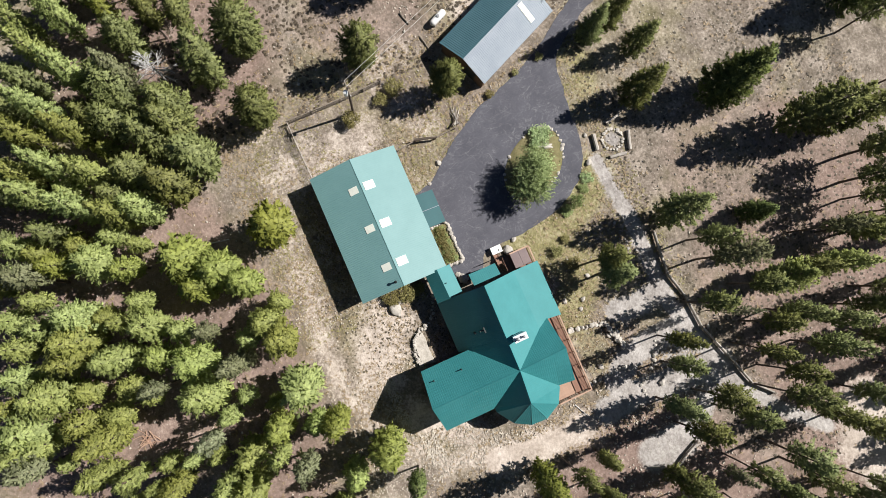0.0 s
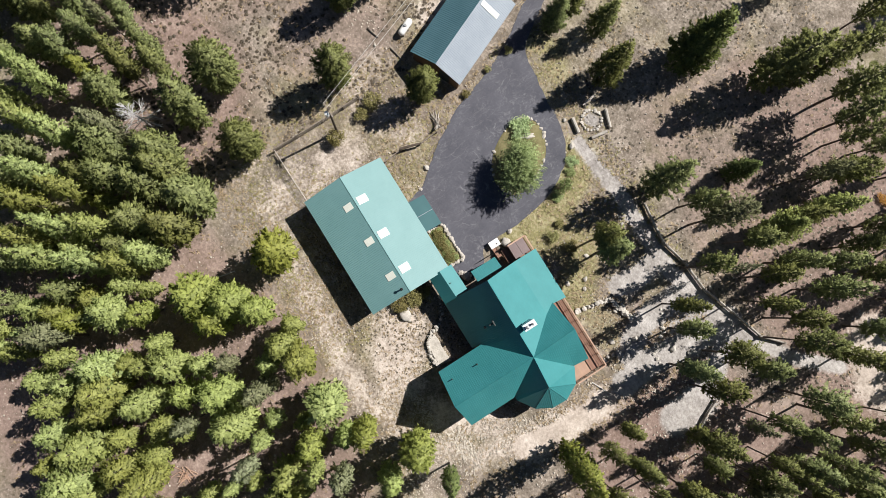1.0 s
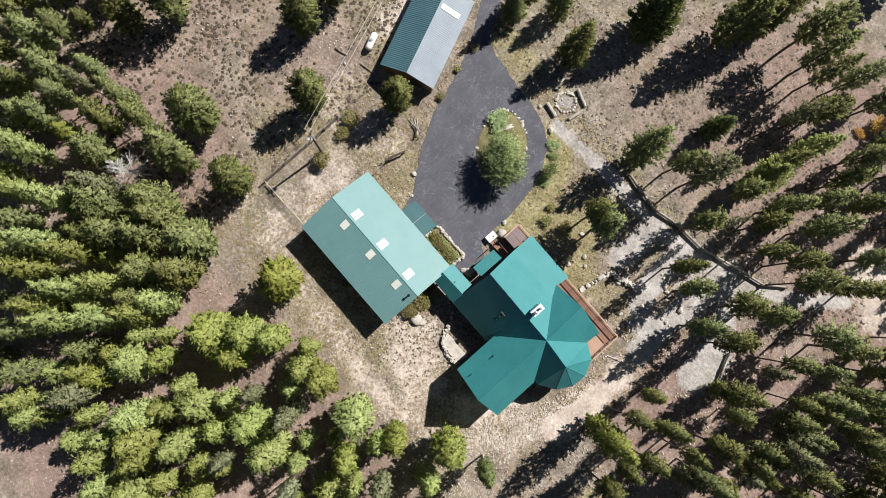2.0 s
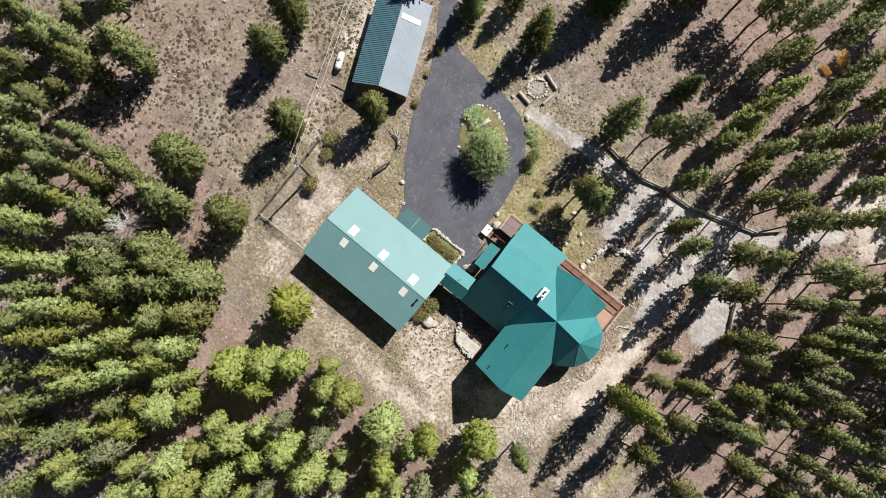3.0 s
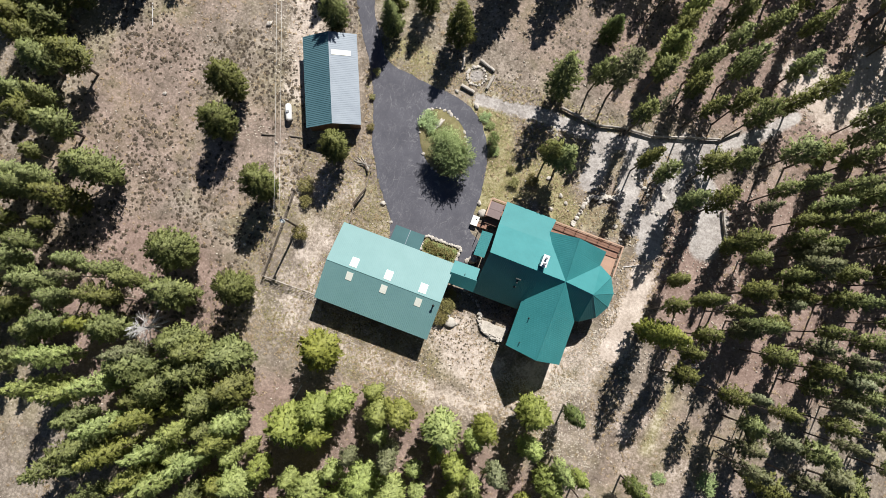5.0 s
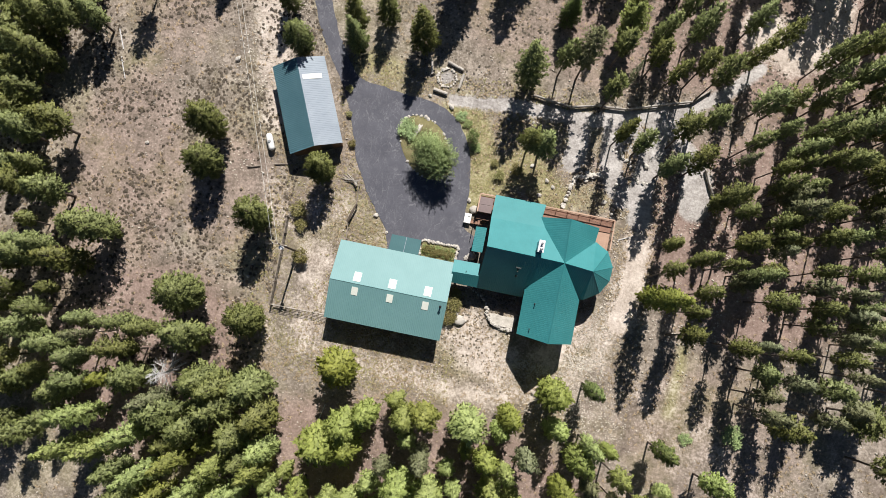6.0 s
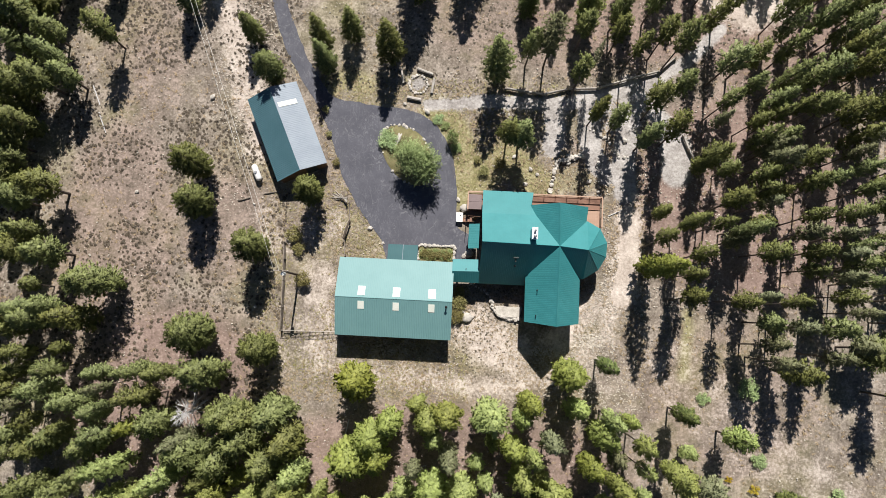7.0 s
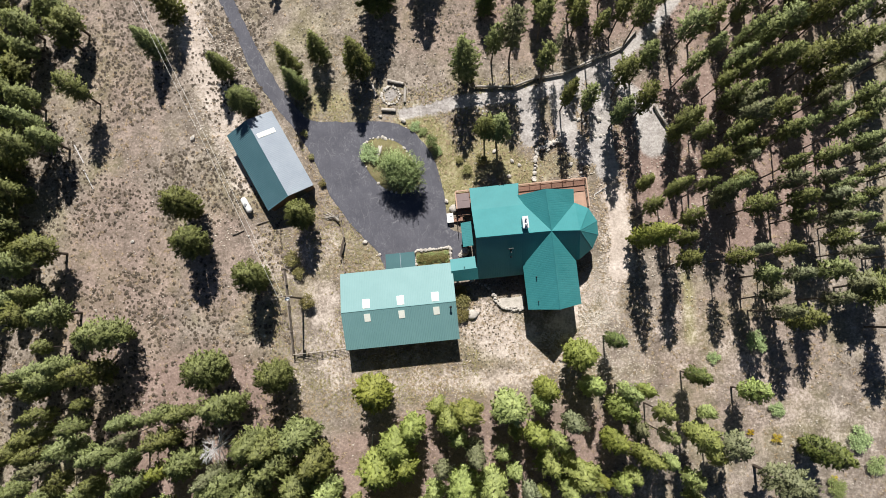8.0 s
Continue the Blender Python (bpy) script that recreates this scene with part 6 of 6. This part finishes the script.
willow = willow_parts(401, 4.8, 3.6, 140)
willow.matrix_basis = pose(-5.6, 20.6, 0.2)
tagged(willow, "broad grey-green willow on the planting island")
bush = leafy_parts(402, 1.7, 1.1, 16, 0.22, 90, M_LEAF, "shrub", "shrub", 4)
bush.matrix_basis = Matrix.LocRotScale((-10.4, 23.4, 0.1), None, (1.3, 1.5, 0.62))
tagged(bush, "low green shrub on the planting island", group="green shrubs")
tall_shrub = copy_thing(bush, Matrix.LocRotScale((-1.4, 24.0, 0), None, (0.62, 0.66, 2.3)))
tagged(tall_shrub, "upright green shrub at the edge of the driveway", group="green shrubs")
for x, y, s in ((-3.6, 26.9, 0.55), (-2.6, 25.9, 0.45), (-0.9, 22.9, 0.5), (-4.7, 7.6, 0.5), (-3.6, 7.7, 0.6), (-2.6, 7.6, 0.5), (-1.5, 7.7, 0.6), (7.05, 0.7, 0.22), (8.0, 0.6, 0.25), (33.8, -9.9, 0.6), (41.0, -17.6, 0.7), (51.1, -22.3, 1.1), (52.9, -25.9, 0.9), (47.1, -28.3, 0.9), (39.8, -8.4, 1.0)):
    t = copy_thing(bush, Matrix.LocRotScale((x, y, 0), Euler((0, 0, x * 3)), (s, s, s)))
    tagged(t, "low green shrub growing on dry ground", group="green shrubs")
dry = leafy_parts(403, 1.8, 1.15, 16, 0.24, 90, M_SHRUB, "shrub", "shrub", 4)
dry.matrix_basis = pose(-20.9, 3.4, 0)
tagged(dry, "dry yellow-green shrub on bare ground", group="dry shrubs")
for x, y, s in ((0.4, 1.2, 1.0), (0.2, -0.6, 0.9), (0.5, 2.6, 0.7), (-22.6, 9.6, 1.1), (-21.9, 7.4, 0.8), (-4.6, 7.7, 0.55), (-3.6, 7.6, 0.6), (-2.6, 7.7, 0.5), (-1.5, 7.6, 0.6),
                (-19.7, 27.5, 0.5), (-18.9, 24.0, 0.4), (-17.6, 20.0, 0.5), (3.0, 19.6, 0.7), (5.2, 20.9, 0.8), (2.2, 21.2, 0.5)):
    t = copy_thing(dry, Matrix.LocRotScale((x, y, 0), Euler((0, 0, x * 5)), (s, s, s * 0.8)))
    tagged(t, "dry yellow-green shrub beside bare ground", group="dry shrubs")
gold = leafy_parts(405, 1.5, 1.0, 12, 0.2, 80, M_GOLD, "shrub", "shrub", 4)
gold.matrix_basis = Matrix.LocRotScale((21.9, 60.9, 0), None, (1.1, 1.6, 0.9))
tagged(gold, "golden autumn shrub between tall pines", group="golden shrubs")
tagged(copy_thing(gold, Matrix.LocRotScale((21.5, 58.6, 0), Euler((0, 0, 1.3)), (0.6, 0.7, 0.4))), "small golden autumn shrub between tall pines", group="golden shrubs")
bloom = leafy_parts(404, 0.7, 0.8, 9, 0.16, 60, M_YELLOW, "shrub", "shrub", 3)
bloom.matrix_basis = pose(40.4, -21.3, 0)
tagged(bloom, "low shrub in yellow bloom on dry ground", group="yellow shrubs")

# a dead bleached tree among the pines
rng = random.Random(405)
for x, y in ((37.1, -20.2), (47.1, -27.2)):
    copy_thing(bloom, Matrix.LocRotScale((x, y, 0), None, (0.7, 0.7, 0.7)))
dead = thing("dead_tree", (-33.6, -14.7, 0), "leafless bleached dead pine", "tree")
bm = bmesh.new()
rough_bar(bm, (0, 0, -0.2), (0.3, 0.2, 8.5), 0.14, 0.03, rng, 6, 7, 0.3)
part("trunk", bm, M_DEADWOOD, dead)
for k in range(46):
    z = 2.5 + 5.8 * k / 46
    a = rng.uniform(0, 6.3)
    ln = (9.4 - z) * 0.4 * rng.uniform(0.6, 1.15)
    bm = bmesh.new()
    e = Vector((math.cos(a) * ln, math.sin(a) * ln, z + 0.3 * ln))
    rough_bar(bm, (0.03 * z, 0.02 * z, z), e, 0.045, 0.016, rng, 3, 4, 0.5)
    for _ in range(7):
        q = Vector((0.03 * z, 0.02 * z, z)).lerp(e, rng.uniform(0.25, 0.95))
        rough_bar(bm, q, q + Vector((math.cos(a + rng.uniform(-1, 1)), math.sin(a + rng.uniform(-1, 1)), rng.uniform(-0.1, 0.5))) * ln * rng.uniform(0.25, 0.5), 0.02, 0.008, rng, 2, 3, 0.4)
    part("branch", bm, M_DEADWOOD, dead)

# fallen trunks
for a, b, r in (((-33.9, -19.6), (-31.6, -18.3), 0.09), ((-33.9, -17.2), (-33.0, -16.4), 0.08), ((-13.9, -17.4), (-13.5, -15.2), 0.07), ((-53.5, 29.7), (-52.2, 26.8), 0.09), ((-52.2, 25.7), (-50.9, 22.7), 0.08), ((-31.1, 13.9), (-29.4, 14.4), 0.13), ((-27.6, 15.0), (-25.0, 15.6), 0.11),
                ((-33, 45.2), (-32.0, 43.4), 0.08), ((20.6, 14.2), (23.0, 15.3), 0.07), ((27, -24), (31, -27), 0.1)):
    bm = bmesh.new()
    rough_bar(bm, (*a, r), (*b, r * 0.8), r, r * 0.7, rng, 5, 7, 0.3)
    tagged(part("fallen_log", bm, M_DEADWOOD if r < 0.1 else M_LOG, None), "bleached fallen trunk lying on dry ground", "log", "fallen logs")

pile = thing("brush_pile", (3.8, -31.8, 0), "heap of reddish cut branches on bare ground", "brush pile")
for k in range(22):
    bm = bmesh.new()
    a = rng.uniform(0, 6.3)
    q = Vector((rng.uniform(-.9, .9), rng.uniform(-.9, .9), rng.uniform(0.05, 0.35)))
    d = Vector((math.cos(a), math.sin(a), rng.uniform(-.05, .12))) * rng.uniform(0.8, 1.7)
    rough_bar(bm, q - d * 0.5, q + d * 0.5, 0.05, 0.025, rng, 3, 5, 0.5)
    part("branch", bm, M_RAIL, pile)

# ---------------------------------------------------------------- ground cover


def scatter(name, label, mat, seed, count, area, size, maker, avoid=()):
    rng = random.Random(seed)
    verts, faces = [], []
    n = 0
    for _ in range(count * 4):
        if n >= count:
            break
        x, y = rng.uniform(area[0], area[1]), rng.uniform(area[2], area[3])
        if blocked(x, y, avoid):
            continue
        if noise.noise(Vector((x * 0.12, y * 0.12, seed))) + 0.35 * rng.uniform(-1, 1) < -0.05:
            continue
        maker(verts, faces, x, y, rng.uniform(*size), rng)
        n += 1
    me = raw(name, verts, faces, mat)
    if maker is not pebble:
        me.polygons.foreach_set("use_smooth", [True] * len(me.polygons))
        co = np.array([tuple(v) for v in verts]).reshape(-1, 3, 3)
        up = np.cross(co[:, 1] - co[:, 0], co[:, 2] - co[:, 0])
        up = 0.3 * up / np.linalg.norm(up, axis=1)[:, None] + (0, 0.15, 0.7)
        me.normals_split_custom_set_from_vertices(np.repeat(up / np.linalg.norm(up, axis=1)[:, None], 3, axis=0).tolist())
    tagged(new(name, me), label, "ground cover", kind="stuff")


def inside(x, y, poly):
    hit = False
    for k in range(len(poly)):
        (x0, y0), (x1, y1) = poly[k - 1], poly[k]
        if (y0 > y) != (y1 > y) and x < (x1 - x0) * (y - y0) / (y1 - y0) + x0:
            hit = not hit
    return hit


ROAD_POLY = DRIVE_WEST + DRIVE_SOUTH + DRIVE_EAST


def near_line(x, y, pts):
    best = 1e9
    for (ax, ay), (bx, by) in zip(pts[:-1], pts[1:]):
        dx, dy = bx - ax, by - ay
        t = min(1.0, max(0.0, ((x - ax) * dx + (y - ay) * dy) / (dx * dx + dy * dy)))
        best = min(best, math.hypot(x - ax - t * dx, y - ay - t * dy))
    return best


def blocked(x, y, avoid):
    if -15.6 < x < 20 and -4.2 < y < 16.8 and not (x < 9 and y < 3.8 and x > -0.3) and not (x < -10 and y > 6.6) and not (x > 16.3 and y < 5):
        return True
    if abs((x + 24.26) * 0.41 - (y - 23.46) * 0.912) < 6.5 and abs((x + 24.26) * 0.912 + (y - 23.46) * 0.41) < 3.9:
        return True
    if inside(x, y, ROAD_POLY):
        return True
    for pts, r in TRACKS:
        if near_line(x, y, pts) < r - 0.15:
            return True
    for ax, ay, rx, ry in avoid:
        if ((x - ax) / rx) ** 2 + ((y - ay) / ry) ** 2 < 1:
            return True
    return False


def tuft(verts, faces, x, y, s, rng):
    """A low rounded clump of twigs."""
    spin = rng.uniform(0, 6.3)
    top = Vector((x + s * rng.uniform(-.1, .1), y + s * rng.uniform(-.1, .1), s * rng.uniform(0.35, 0.6)))
    for k in range(9):
        a0, a1 = spin + k * 0.7, spin + (k + rng.uniform(0.9, 1.6)) * 0.7
        r0, r1 = s * rng.uniform(0.3, 0.6), s * rng.uniform(0.3, 0.6)
        b0 = len(verts)
        verts += [Vector((x + r0 * math.cos(a0), y + r0 * math.sin(a0), rng.uniform(-0.03, 0.2) * s)), Vector((x + r1 * math.cos(a1), y + r1 * math.sin(a1), rng.uniform(-0.03, 0.2) * s)), top + Vector((0, 0, s * rng.uniform(-.1, .1)))]
        faces.append((b0, b0 + 1, b0 + 2))


def blades(verts, faces, x, y, s, rng):
    for _ in range(6):
        a = rng.uniform(0, 6.3)
        p = Vector((x + s * rng.uniform(-.4, .4), y + s * rng.uniform(-.4, .4), -0.02))
        v = Vector((math.cos(a), math.sin(a), rng.uniform(0.4, 1.1))) * s
        w = Vector((-math.sin(a), math.cos(a), 0)) * s * 0.13
        b0 = len(verts)
        verts += [p - w, p + w, p + v]
        faces.append((b0, b0 + 2, b0 + 1))


def pebble(verts, faces, x, y, s, rng):
    a = rng.uniform(0, 6.3)
    b0 = len(verts)
    for k in range(5):
        q = a + k * 1.257
        r = s * rng.uniform(0.8, 1.2) * 0.5
        verts.append(Vector((x + r * math.cos(q), y + r * 0.8 * math.sin(q), -0.03)))
    for k in range(5):
        q = a + k * 1.257
        r = s * rng.uniform(0.6, 0.9) * 0.5
        verts.append(Vector((x + r * math.cos(q), y + r * 0.8 * math.sin(q), s * rng.uniform(0.25, 0.4))))
    for k in range(5):
        j = (k + 1) % 5
        faces.append((b0 + k, b0 + j, b0 + 5 + j, b0 + 5 + k))
    faces.append(tuple(b0 + 5 + k for k in range(5)))


scatter("sagebrush", "small dark sagebrush tufts dotting dry meadow", M_SAGE, 501, 6500, (-66, -24, -16, 62), (0.20, 0.55), tuft)
scatter("sagebrush", "small dark sagebrush tufts dotting dry meadow", M_SAGE, 502, 2600, (-20, 40, 31, 66), (0.16, 0.42), tuft)
scatter("sagebrush", "small dark tufts on dry ground", M_SAGE, 503, 420, (-2, 9, -9, 3.5), (0.14, 0.30), tuft)
scatter("dry_grass", "straw-coloured grass tufts on dry ground", M_STRAW, 504, 8500, (-70, 62, -48, 66), (0.14, 0.40), blades)
scatter("dry_grass", "straw-coloured grass tufts near a house", M_STRAW, 505, 7000, (-28, 26, -13, 32), (0.10, 0.28), blades)
scatter("green_grass", "green grass tufts beside a driveway", M_SHRUB, 506, 2600, (-21, 14, 16, 33), (0.08, 0.22), blades)
scatter("green_grass", "yellow-green grass tufts round a garage", M_SHRUB, 515, 3000, (-27, 2, -12, 18), (0.08, 0.24), blades)
scatter("pebbles", "pale scattered stones on dry ground", M_PEBBLE, 507, 4000, (-66, 60, -46, 62), (0.10, 0.32), pebble)
scatter("pebbles", "pale scattered stones round a house", M_PEBBLE, 508, 1600, (-2, 26, -12, 5), (0.09, 0.24), pebble)
scatter("pebbles", "pale scattered stones beside a house wall", M_PEBBLE, 510, 640, (15.5, 22, -5, 9), (0.12, 0.30), pebble)
scatter("pebbles", "pale scattered stones in a rubble strip", M_PEBBLE, 511, 300, (9.0, 14.5, -5.4, -3.9), (0.10, 0.30), pebble)
scatter("pebbles", "pale scattered stones in a rubble strip", M_PEBBLE, 512, 260, (15.8, 20.2, -4.0, -2.2), (0.12, 0.34), pebble)
scatter("pebbles", "pale scattered stones on gravelly meadow", M_PEBBLE, 513, 900, (-36, -27, 12, 46), (0.10, 0.28), pebble)
scatter("pebbles", "pale scattered stones under pines", M_PEBBLE, 514, 700, (20, 36, 2, 34), (0.12, 0.34), pebble)
scatter("pebbles", "pale scattered stones round a terrace", M_PEBBLE, 509, 500, (2, 26, 16.5, 30), (0.10, 0.26), pebble)

for ob in itertools.chain.from_iterable(STOCK.values()):
    for o in (*ob.children_recursive, ob):
        bpy.data.objects.remove(o)
